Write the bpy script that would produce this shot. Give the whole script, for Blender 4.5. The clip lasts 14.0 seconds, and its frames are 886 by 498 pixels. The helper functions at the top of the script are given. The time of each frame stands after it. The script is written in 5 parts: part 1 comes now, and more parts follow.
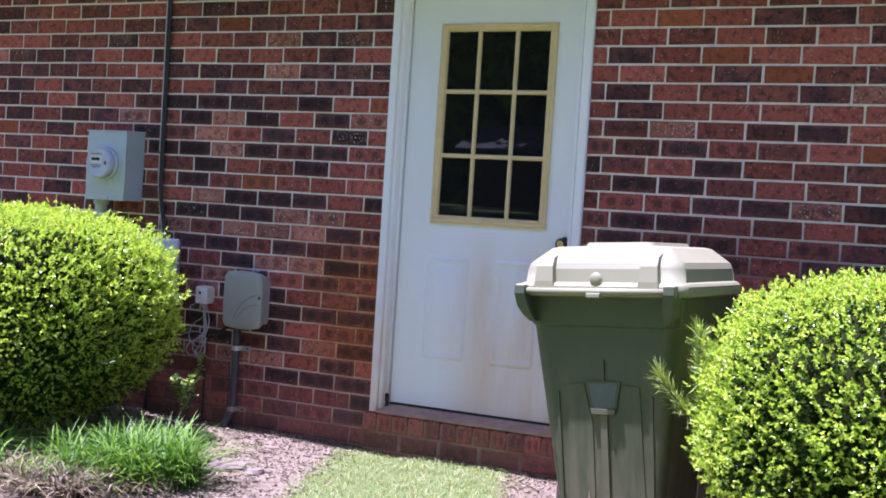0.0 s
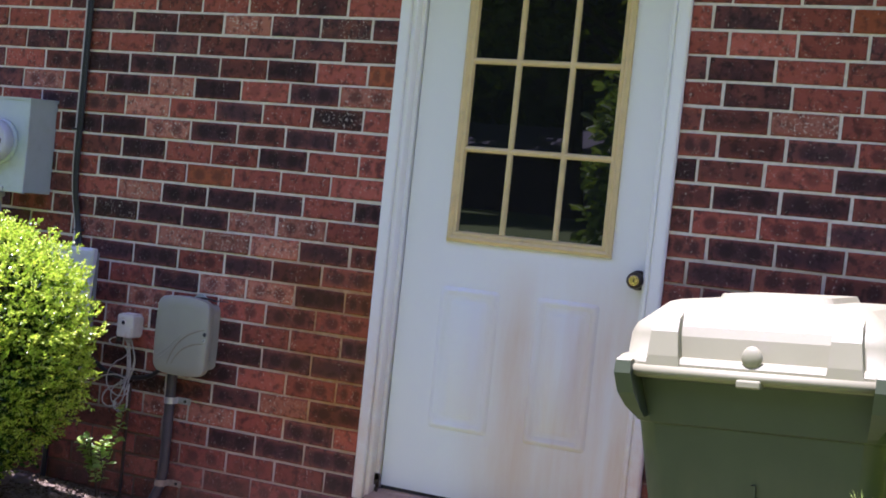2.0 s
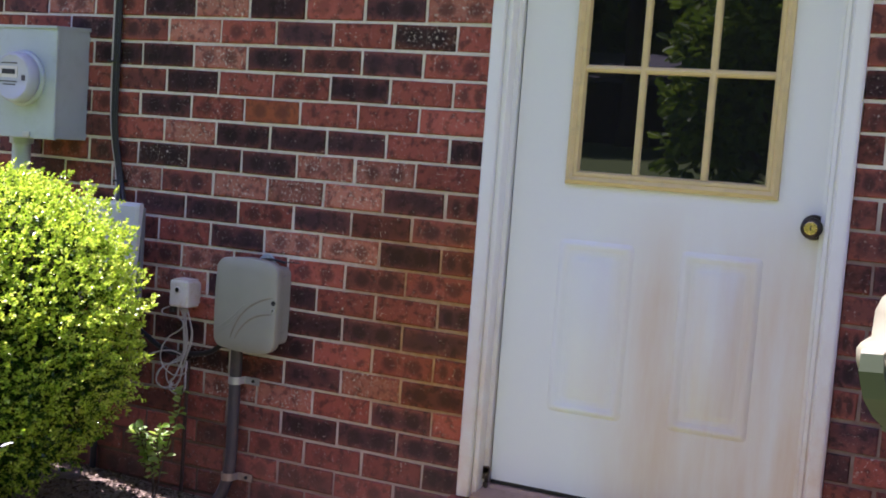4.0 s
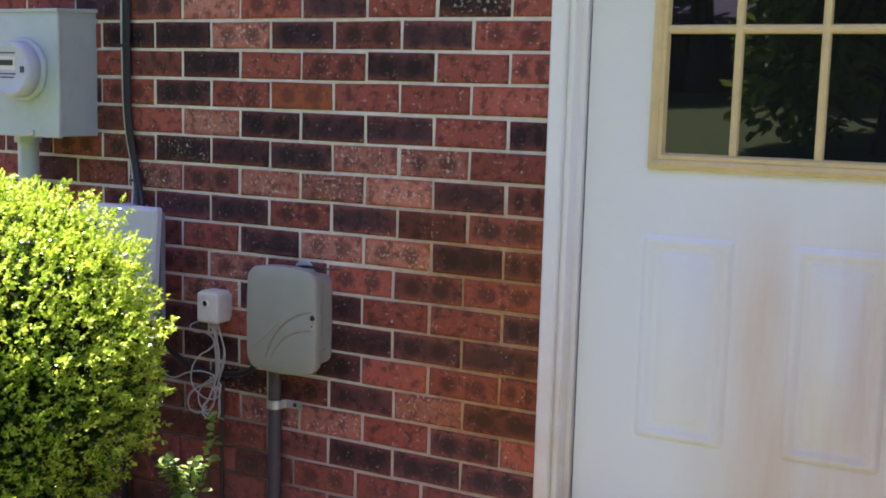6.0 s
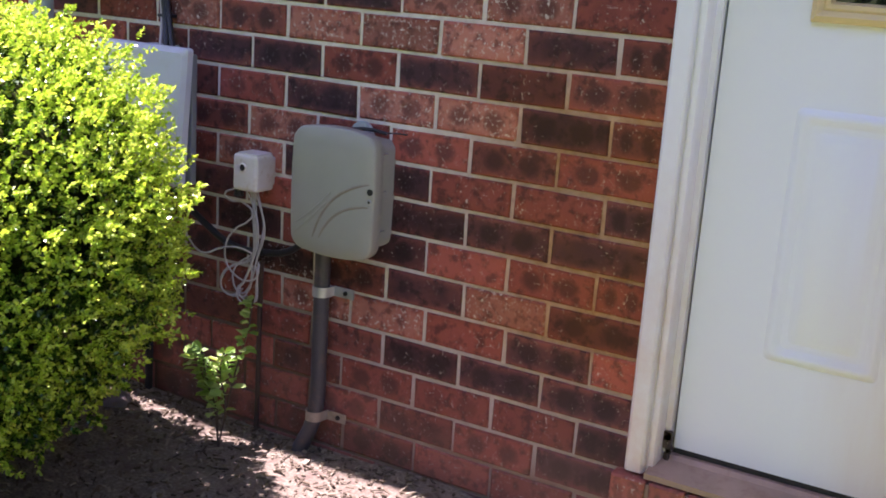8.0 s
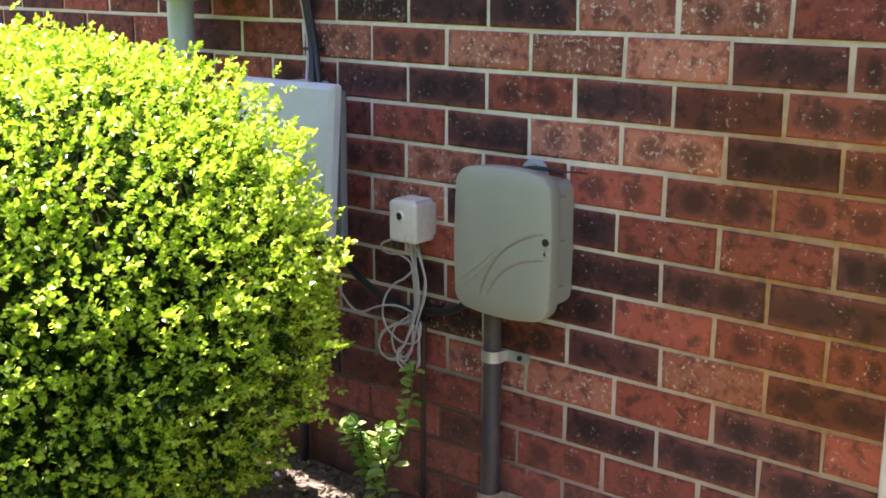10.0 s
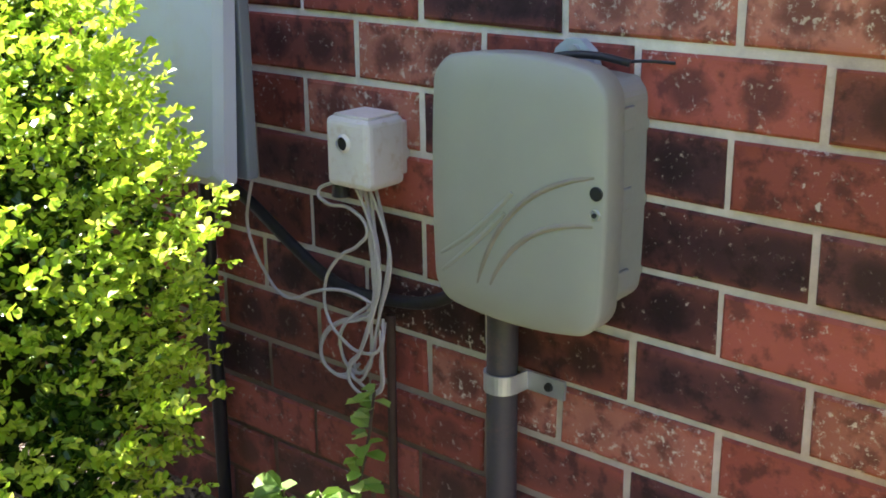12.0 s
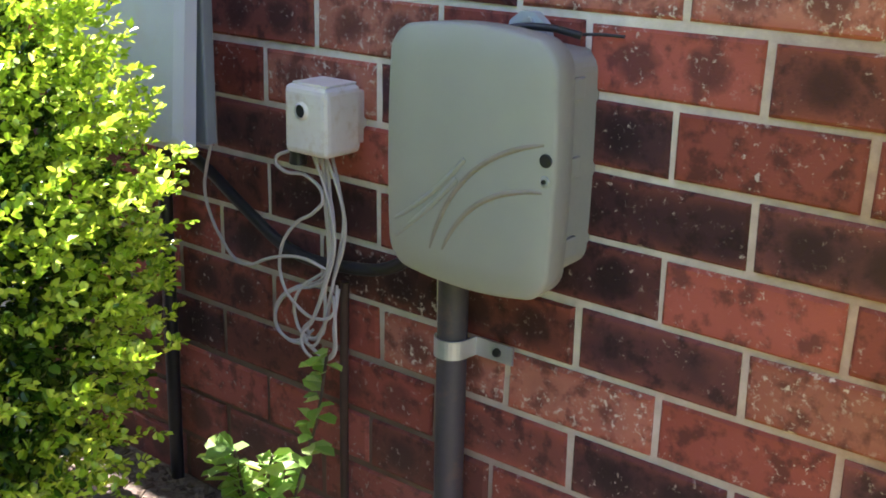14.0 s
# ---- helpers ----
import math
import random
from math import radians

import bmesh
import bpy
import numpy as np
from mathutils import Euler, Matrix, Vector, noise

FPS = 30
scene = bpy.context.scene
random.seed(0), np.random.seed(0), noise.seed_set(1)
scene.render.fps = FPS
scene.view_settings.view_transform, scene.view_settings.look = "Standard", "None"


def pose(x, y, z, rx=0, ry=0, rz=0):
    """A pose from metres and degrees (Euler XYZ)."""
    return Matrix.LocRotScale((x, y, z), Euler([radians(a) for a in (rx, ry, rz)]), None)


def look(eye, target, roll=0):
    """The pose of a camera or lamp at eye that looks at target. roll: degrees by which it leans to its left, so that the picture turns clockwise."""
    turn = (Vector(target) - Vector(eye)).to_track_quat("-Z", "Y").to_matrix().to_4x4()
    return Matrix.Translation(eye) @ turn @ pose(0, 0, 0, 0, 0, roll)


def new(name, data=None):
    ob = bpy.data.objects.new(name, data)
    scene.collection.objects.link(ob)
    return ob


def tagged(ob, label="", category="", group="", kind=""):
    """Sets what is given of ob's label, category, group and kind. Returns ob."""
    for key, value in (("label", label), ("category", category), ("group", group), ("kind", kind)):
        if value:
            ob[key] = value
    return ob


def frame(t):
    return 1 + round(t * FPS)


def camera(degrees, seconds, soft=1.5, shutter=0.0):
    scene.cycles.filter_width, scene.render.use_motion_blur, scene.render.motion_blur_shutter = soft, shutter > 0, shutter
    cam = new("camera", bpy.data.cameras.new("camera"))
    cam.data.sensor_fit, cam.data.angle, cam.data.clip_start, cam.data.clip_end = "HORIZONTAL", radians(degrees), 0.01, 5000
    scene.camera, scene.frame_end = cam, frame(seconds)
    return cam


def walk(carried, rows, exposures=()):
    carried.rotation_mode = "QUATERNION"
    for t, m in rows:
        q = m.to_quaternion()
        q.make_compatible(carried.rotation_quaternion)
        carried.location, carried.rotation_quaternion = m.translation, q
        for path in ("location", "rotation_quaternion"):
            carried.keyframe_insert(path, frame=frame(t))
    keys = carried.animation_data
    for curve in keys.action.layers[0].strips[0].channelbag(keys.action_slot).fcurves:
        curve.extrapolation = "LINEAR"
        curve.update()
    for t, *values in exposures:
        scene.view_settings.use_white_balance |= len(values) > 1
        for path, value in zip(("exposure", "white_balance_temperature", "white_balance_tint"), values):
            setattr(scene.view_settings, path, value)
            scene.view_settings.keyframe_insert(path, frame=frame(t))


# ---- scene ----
cam = camera(42.0, 14.0, soft=1.8)
PATH = [
    (0, (3.345, -4.99, 1.165), (2.514, -3.171, 1.115), 3.7),
    (0.5, (3.138, -4.591, 1.16), (2.296, -2.781, 1.049), 4.5),
    (1, (2.911, -4.244, 1.184), (2.097, -2.418, 1.133), 4.3),
    (1.5, (2.641, -4.008, 1.189), (1.882, -2.164, 1.038), 3.0),
    (2, (2.467, -3.69, 1.221), (1.718, -1.836, 1.171), 5.9),
    (2.5, (2.295, -3.474, 1.201), (1.559, -1.619, 1.079), 5.2),
    (3, (2.125, -3.282, 1.212), (1.308, -1.461, 1.078), 2.8),
    (3.5, (2.072, -3.147, 1.221), (1.249, -1.331, 1.063), 2.6),
    (3.7, (2.05, -3.113, 1.221), (1.247, -1.289, 1.053), 3.8),
    (5.8, (1.850, -2.706, 1.315), (0.912, -0.957, 1.064), 2.7),
    (6, (1.818, -2.607, 1.305), (0.896, -0.851, 1.044), 1.6),
    (6.5, (1.698, -2.442, 1.296), (0.773, -0.686, 1.047), 1.3),
    (7, (1.633, -2.308, 1.303), (0.723, -0.554, 0.995), 2.5),
    (7.5, (1.534, -2.223, 1.287), (0.584, -0.535, 0.789), 3.0),
    (8, (1.498, -2.146, 1.226), (0.524, -0.470, 0.732), 3.9),
    (8.5, (1.477, -2.127, 1.231), (0.505, -0.451, 0.734), 4.0),
    (9, (1.460, -2.087, 1.241), (0.321, -0.525, 0.729), 1.7),
    (9.2, (1.450, -2.064, 1.246), (0.254, -0.528, 0.785), 0.9),
    (11.3, (0.844, -1.247, 1.039), (-0.405, 0.219, 0.499), 0.1),
    (11.5, (0.793, -1.161, 1.021), (-0.455, 0.297, 0.458), 0.2),
    (12, (0.721, -1.043, 1.011), (-0.518, 0.405, 0.404), -0.5),
    (12.5, (0.718, -1.044, 1.005), (-0.527, 0.424, 0.462), 0.2),
    (13, (0.722, -1.060, 1.009), (-0.511, 0.446, 0.550), 1.0),
    (13.5, (0.736, -1.068, 1.009), (-0.471, 0.431, 0.466), 1.7),
    (14, (0.752, -1.073, 0.989), (-0.428, 0.421, 0.375), 1.4),
]
walk(cam, [(t, look(eye, target, roll)) for t, eye, target, roll in PATH],
     exposures=[(0.0, 1.62, 5130, 49), (1.5, 1.64, 5280, 49), (3.5, 1.75, 5560, 49), (6.5, 1.92, 5680, 47), (8.5, 2.08, 5880, 45), (9.0, 2.20, 6050, 39), (12.0, 2.45, 5740, 26), (14.0, 2.47, 5740, 28)])

# ---- light ----
world = bpy.data.worlds.new("sky_world")
scene.world = world
world.use_nodes = True
wn = world.node_tree.nodes
sky = wn.new("ShaderNodeTexSky")
sky.sky_type = "NISHITA"
sky.sun_disc = False
SUN = Vector((-0.20, -0.20, 1.0)).normalized()
sky.sun_elevation = math.asin(SUN.z)
sky.sun_rotation = math.atan2(SUN.x, SUN.y)
wn["Background"].inputs["Strength"].default_value = 0.078
world.node_tree.links.new(sky.outputs[0], wn["Background"].inputs[0])
sun_data = bpy.data.lights.new("sun", "SUN")
sun_data.energy, sun_data.angle, sun_data.color = 5.0, radians(0.53), (1.0, 0.95, 0.86)
sun = new("sun", sun_data)
sun.matrix_world = look(tuple(SUN * 20), (0, 0, 0))


# ---- materials ----
def mat(name, rough=0.6, metal=0.0):
    m = bpy.data.materials.new(name)
    m.use_nodes = True
    nt = m.node_tree
    p = nt.nodes["Principled BSDF"]
    p.inputs["Roughness"].default_value = rough
    p.inputs["Metallic"].default_value = metal
    return m, nt, p


def node(nt, kind, **values):
    n = nt.nodes.new(kind)
    for k, v in values.items():
        n.inputs[k].default_value = v
    return n


def noise_tex(nt, scale, detail=4.0, rough=0.55, coords="Object"):
    tc = nt.nodes.new("ShaderNodeTexCoord")
    n = node(nt, "ShaderNodeTexNoise", Scale=scale, Detail=detail, Roughness=rough)
    nt.links.new(tc.outputs[coords], n.inputs["Vector"])
    return n


def ramp(nt, src, stops):
    r = nt.nodes.new("ShaderNodeValToRGB")
    els = r.color_ramp.elements
    while len(els) < len(stops):
        els.new(0.5)
    for e, (pos, c) in zip(els, stops):
        e.position, e.color = pos, (*c, 1)
    nt.links.new(src, r.inputs[0])
    return r


def mix(nt, fac, a, b, blend="MIX"):
    m = nt.nodes.new("ShaderNodeMix")
    m.data_type, m.blend_type = "RGBA", blend
    for sock, v in ((m.inputs[0], fac), (m.inputs[6], a), (m.inputs[7], b)):
        if isinstance(v, bpy.types.NodeSocket):
            nt.links.new(v, sock)
        elif isinstance(v, tuple):
            sock.default_value = (*v, 1)
        else:
            sock.default_value = v
    return m.outputs[2]


def bump(nt, p, src, strength=0.3, dist=0.002):
    b = node(nt, "ShaderNodeBump", Strength=strength, Distance=dist)
    nt.links.new(src, b.inputs["Height"])
    nt.links.new(b.outputs[0], p.inputs["Normal"])


def plain(name, c, rough=0.6, metal=0.0, vary=0.12, scale=9.0, fine=160.0, relief=0.12, dirt=None, amount=0.35):
    """A painted, moulded or metal surface: two scales of variation, fine relief and optional dirt."""
    m, nt, p = mat(name, rough, metal)
    a = noise_tex(nt, scale, 5)
    f = noise_tex(nt, fine, 3)
    lo = tuple(v * (1 - vary) for v in c)
    hi = tuple(min(1, v * (1 + vary)) for v in c)
    col = ramp(nt, a.outputs[0], [(0.3, lo), (0.7, hi)]).outputs[0]
    if dirt:
        d = noise_tex(nt, scale * 2.3, 8, 0.7)
        f2 = ramp(nt, d.outputs[0], [(0.52, (0, 0, 0)), (0.72, (amount,) * 3)]).outputs[0]
        col = mix(nt, f2, col, dirt)
    nt.links.new(col, p.inputs["Base Color"])
    rr = ramp(nt, f.outputs[0], [(0.2, (max(0, rough - 0.1),) * 3), (0.8, (min(1, rough + 0.1),) * 3)])
    nt.links.new(rr.outputs[0], p.inputs["Roughness"])
    bump(nt, p, f.outputs[0], relief, 0.001)
    return m


def brick_mat(name, base, rim, spots, chalk=0.0, random_by="object"):
    """Fired clay: core and burnt rim tones, dark kiln spots, chalky mortar specks, rough face."""
    m, nt, p = mat(name, 0.82)
    p.inputs["Specular IOR Level"].default_value = 0.22
    tc = nt.nodes.new("ShaderNodeTexCoord")
    if random_by == "object":
        rnd = nt.nodes.new("ShaderNodeObjectInfo").outputs["Random"]
    else:
        rnd = nt.nodes.new("ShaderNodeNewGeometry").outputs["Random Per Island"]
    off = nt.nodes.new("ShaderNodeVectorMath")
    off.operation = "MULTIPLY_ADD"
    cmb = nt.nodes.new("ShaderNodeCombineXYZ")
    nt.links.new(rnd, cmb.inputs[0]), nt.links.new(rnd, cmb.inputs[2])
    nt.links.new(cmb.outputs[0], off.inputs[0])
    off.inputs[1].default_value = (37, 11, 53)
    nt.links.new(tc.outputs["Object"], off.inputs[2])

    def nz(scale, detail, rough=0.6):
        n = node(nt, "ShaderNodeTexNoise", Scale=scale, Detail=detail, Roughness=rough)
        nt.links.new(off.outputs[0], n.inputs["Vector"])
        return n.outputs[0]
    big, mid, fine = nz(9, 3), nz(34, 5), nz(210, 4, 0.7)
    if random_by == "object":
        # flashed face: burnt core, redder towards the arrises
        g = nt.nodes.new("ShaderNodeSeparateXYZ")
        nt.links.new(tc.outputs["Generated"], g.inputs[0])

        def off_centre(src, gain):
            q = node(nt, "ShaderNodeMath")
            q.operation = "SUBTRACT"
            nt.links.new(src, q.inputs[0])
            q.inputs[1].default_value = 0.5
            r = node(nt, "ShaderNodeMath")
            r.operation = "ABSOLUTE"
            nt.links.new(q.outputs[0], r.inputs[0])
            s = node(nt, "ShaderNodeMath")
            s.operation = "POWER"
            s.inputs[1].default_value = gain
            nt.links.new(r.outputs[0], s.inputs[0])
            return s.outputs[0]
        mx = node(nt, "ShaderNodeMath")
        mx.operation = "ADD"
        nt.links.new(off_centre(g.outputs[0], 6.0), mx.inputs[0])
        nt.links.new(off_centre(g.outputs[2], 4.0), mx.inputs[1])
        wob = node(nt, "ShaderNodeMath")
        wob.operation = "MULTIPLY_ADD"
        nt.links.new(big, wob.inputs[0])
        wob.inputs[1].default_value = 0.09
        nt.links.new(mx.outputs[0], wob.inputs[2])
        col = mix(nt, ramp(nt, wob.outputs[0], [(0.045, (0, 0, 0)), (0.085, (1, 1, 1))]).outputs[0], base, rim)
    else:
        col = mix(nt, ramp(nt, big, [(0.38, (0, 0, 0)), (0.62, (1, 1, 1))]).outputs[0], base, rim)
    col = mix(nt, ramp(nt, mid, [(0.49, (0, 0, 0)), (0.62, (0.8,) * 3)]).outputs[0], col, spots)
    if random_by == "object":
        # twin dark kiln marks on some faces

        def calc(op, x, y):
            q = node(nt, "ShaderNodeMath")
            q.operation = op
            for i, s in enumerate((x, y)):
                if isinstance(s, (int, float)):
                    q.inputs[i].default_value = s
                elif s is not None:
                    nt.links.new(s, q.inputs[i])
            return q.outputs[0]
        ax = calc("ABSOLUTE", calc("SUBTRACT", g.outputs[0], 0.5), None)
        ux = calc("POWER", calc("DIVIDE", calc("ABSOLUTE", calc("SUBTRACT", ax, 0.21), None), 0.15), 2.0)
        uz = calc("POWER", calc("DIVIDE", calc("ABSOLUTE", calc("SUBTRACT", g.outputs[2], 0.5), None), 0.36), 2.0)
        dist = calc("ADD", calc("ADD", ux, uz), calc("MULTIPLY", calc("SUBTRACT", mid, 0.5), 2.4))
        mark = ramp(nt, dist, [(0.25, (0.85,) * 3), (1.0, (0, 0, 0))]).outputs[0]
        some = ramp(nt, calc("FRACT", calc("MULTIPLY", rnd, 7.31), None), [(0.25, (0, 0, 0)), (0.6, (1, 1, 1))]).outputs[0]
        col = mix(nt, mix(nt, 1.0, mark, some, "MULTIPLY"), col, spots)
    hsv = nt.nodes.new("ShaderNodeHueSaturation")
    val = node(nt, "ShaderNodeMapRange")
    val.inputs["To Min"].default_value, val.inputs["To Max"].default_value = 0.66, 1.28
    nt.links.new(rnd, val.inputs["Value"])
    nt.links.new(val.outputs[0], hsv.inputs["Value"])
    nt.links.new(col, hsv.inputs["Color"])
    col = hsv.outputs[0]
    speck = nz(95, 6, 0.75)
    patch = nz(16, 2)
    e = 0.615 - 0.055 * chalk
    sp = ramp(nt, speck, [(e, (0, 0, 0)), (e + 0.05, (1, 1, 1))]).outputs[0]
    pt = ramp(nt, patch, [(0.52 - 0.12 * chalk, (0, 0, 0)), (0.60, (min(1, 0.4 + 0.5 * chalk),) * 3)]).outputs[0]
    fac = mix(nt, 1.0, sp, pt, "MULTIPLY")
    col = mix(nt, fac, col, (0.62, 0.52, 0.44))
    # rust-brown run-off stain beside the door, up to knee height mud film
    sep = nt.nodes.new("ShaderNodeSeparateXYZ")
    geo = nt.nodes.new("ShaderNodeNewGeometry")
    nt.links.new(geo.outputs["Position"], sep.inputs[0])

    def band(src, a, b, c, d):
        return ramp(nt, rng(src, a, d), [(0, (0, 0, 0)), ((b - a) / (d - a), (1, 1, 1)), ((c - a) / (d - a), (1, 1, 1)), (1, (0, 0, 0))]).outputs[0]

    def rng(src, a, d):
        r = node(nt, "ShaderNodeMapRange")
        r.inputs["From Min"].default_value, r.inputs["From Max"].default_value = a, d
        nt.links.new(src, r.inputs["Value"])
        return r.outputs[0]
    wpos = node(nt, "ShaderNodeTexNoise", Scale=6.0, Detail=4.0)
    nt.links.new(geo.outputs["Position"], wpos.inputs["Vector"])
    stain = mix(nt, 1.0, band(sep.outputs[0], 0.15, 0.56, 0.80, 0.90), band(sep.outputs[2], 0.26, 0.50, 0.90, 1.16), "MULTIPLY")
    stain = mix(nt, 1.0, stain, ramp(nt, wpos.outputs[0], [(0.3, (0.35,) * 3), (0.65, (0.8,) * 3)]).outputs[0], "MULTIPLY")
    stain = mix(nt, 1.0, stain, (0.95, 0.95, 0.95), "MULTIPLY")
    col = mix(nt, stain, col, mix(nt, 0.16, mix(nt, 1.0, col, (1.40, 1.12, 0.48), "MULTIPLY"), (0.36, 0.13, 0.018)))
    mud = mix(nt, 1.0, band(sep.outputs[2], -0.4, -0.3, 0.13, 0.36), ramp(nt, wpos.outputs[0], [(0.3, (0.35,) * 3), (0.7, (0.8,) * 3)]).outputs[0], "MULTIPLY")
    mud = mix(nt, 1.0, mud, (0.85, 0.85, 0.85), "MULTIPLY")
    col = mix(nt, mud, col, mix(nt, 0.68, col, (0.220, 0.128, 0.095)))
    nt.links.new(col, p.inputs["Base Color"])
    h = mix(nt, 0.4, fine, mid)
    bump(nt, p, h, 0.55, 0.003)
    return m


TONES = {
    "R": ((0.328, 0.087, 0.064), (0.296, 0.076, 0.052), (0.095, 0.034, 0.030), 0.75),
    "D": ((0.063, 0.029, 0.033), (0.181, 0.059, 0.049), (0.026, 0.015, 0.017), 0.5),
    "B": ((0.147, 0.049, 0.040), (0.244, 0.069, 0.047), (0.046, 0.021, 0.020), 0.6),
    "S": ((0.386, 0.150, 0.110), (0.342, 0.105, 0.069), (0.115, 0.044, 0.038), 1.25),
    "K": ((0.062, 0.031, 0.030), (0.165, 0.057, 0.040), (0.030, 0.018, 0.020), 1.05),
    "O": ((0.300, 0.086, 0.036), (0.260, 0.070, 0.031), (0.135, 0.045, 0.027), 0.25),
}
BRICK = {k: brick_mat("brick_" + k, *v) for k, v in TONES.items()}
BRICK_FAR = {k: brick_mat("brick_far_" + k, *v, random_by="island") for k, v in TONES.items()}


def mortar_mat():
    m, nt, p = mat("mortar", 0.92)
    geo = nt.nodes.new("ShaderNodeNewGeometry")
    sep = nt.nodes.new("ShaderNodeSeparateXYZ")
    nt.links.new(geo.outputs["Position"], sep.inputs[0])

    def nz(s, d):
        n = node(nt, "ShaderNodeTexNoise", Scale=s, Detail=d, Roughness=0.65)
        nt.links.new(geo.outputs["Position"], n.inputs["Vector"])
        return n.outputs[0]

    def band(src, a, b, c, d):
        r = node(nt, "ShaderNodeMapRange")
        r.inputs["From Min"].default_value, r.inputs["From Max"].default_value = a, d
        nt.links.new(src, r.inputs["Value"])
        return ramp(nt, r.outputs[0], [(0, (0, 0, 0)), ((b - a) / (d - a), (1, 1, 1)), ((c - a) / (d - a), (1, 1, 1)), (1, (0, 0, 0))]).outputs[0]
    big, mid, fine = nz(6, 4), nz(40, 5), nz(260, 4)
    col = ramp(nt, mid, [(0.3, (0.60, 0.54, 0.465)), (0.7, (0.80, 0.74, 0.655))]).outputs[0]
    patchy = ramp(nt, big, [(0.3, (0.78,) * 3), (0.65, (1, 1, 1))]).outputs[0]
    stain = mix(nt, 1.0, mix(nt, 1.0, band(sep.outputs[0], 0.12, 0.50, 0.80, 0.90), band(sep.outputs[2], 0.20, 0.46, 0.92, 1.20), "MULTIPLY"), patchy, "MULTIPLY")
    col = mix(nt, stain, col, ramp(nt, mid, [(0.3, (0.34, 0.145, 0.035)), (0.7, (0.55, 0.28, 0.085))]).outputs[0])
    # darker brown mortar right of the door, below about 1.2 m
    low_right = mix(nt, 1.0, band(sep.outputs[0], 1.60, 1.72, 2.7, 3.6), band(sep.outputs[2], -0.4, -0.3, 1.02, 1.24), "MULTIPLY")
    col = mix(nt, mix(nt, 1.0, low_right, patchy, "MULTIPLY"), col, (0.185, 0.105, 0.080))
    mud = mix(nt, 1.0, band(sep.outputs[2], -0.4, -0.3, 0.12, 0.46), ramp(nt, big, [(0.3, (0.78,) * 3), (0.65, (0.96,) * 3)]).outputs[0], "MULTIPLY")
    col = mix(nt, mud, col, (0.265, 0.160, 0.118))
    splash = mix(nt, 1.0, band(sep.outputs[0], -3.4, -3.3, -0.18, 0.12), band(sep.outputs[2], -0.4, -0.3, 0.30, 0.50), "MULTIPLY")
    col = mix(nt, mix(nt, 1.0, splash, patchy, "MULTIPLY"), col, (0.150, 0.088, 0.060))
    nt.links.new(col, p.inputs["Base Color"])
    bump(nt, p, mix(nt, 0.5, fine, mid), 0.6, 0.003)
    return m


MORTAR = mortar_mat()
MORTAR_DARK = plain("damp_mortar", (0.25, 0.155, 0.115), 0.9, vary=0.3, scale=16, relief=0.5)
WHITE = plain("white_paint", (0.80, 0.80, 0.79), 0.45, vary=0.03, scale=5, fine=90, relief=0.08, dirt=(0.62, 0.50, 0.38), amount=0.25)
CREAM = plain("cream_trim", (0.66, 0.50, 0.24), 0.5, vary=0.08, scale=12, fine=80, relief=0.15, dirt=(0.45, 0.36, 0.22), amount=0.5)
METER_GREY = plain("painted_steel_blue_grey", (0.44, 0.50, 0.53), 0.5, 0.2, vary=0.05, scale=7, relief=0.05, dirt=(0.30, 0.32, 0.32))
# darker version of METER_GREY: the shade under the cover is put into the colour
SHADED_STEEL = plain("shaded_blue_grey_steel", (0.17, 0.185, 0.22), 0.55, 0.2, vary=0.08, scale=9, relief=0.05)
BOX_BEIGE = plain("beige_plastic", (0.30, 0.300, 0.258), 0.5, vary=0.05, scale=9, relief=0.05, dirt=(0.33, 0.30, 0.24))
BOX_DIRT = plain("dirt_lined_plastic", (0.235, 0.205, 0.16), 0.7, vary=0.15, scale=30)
PALE_GREY = plain("pale_grey_plastic", (0.46, 0.475, 0.585), 0.55, vary=0.05, scale=6, relief=0.05, dirt=(0.42, 0.38, 0.33))
WHITE_PLASTIC = plain("white_plastic", (0.68, 0.64, 0.62), 0.5, vary=0.05, scale=22, relief=0.05, dirt=(0.46, 0.33, 0.20), amount=0.6)
CONDUIT = plain("grey_pvc", (0.058, 0.052, 0.060), 0.55, vary=0.12, scale=14, relief=0.08, dirt=(0.15, 0.09, 0.07), amount=0.6)
GALV = plain("galvanised_steel", (0.50, 0.51, 0.52), 0.45, 0.6, vary=0.08, scale=40)
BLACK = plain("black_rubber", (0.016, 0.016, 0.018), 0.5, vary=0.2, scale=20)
WIRE_WHITE = plain("white_wire", (0.49, 0.45, 0.44), 0.5, vary=0.08, scale=30)
BRASS = plain("polished_brass", (0.72, 0.52, 0.20), 0.25, 1.0, vary=0.08, scale=50)
BRONZE = plain("dark_bronze", (0.045, 0.035, 0.028), 0.35, 0.7, vary=0.15, scale=40)


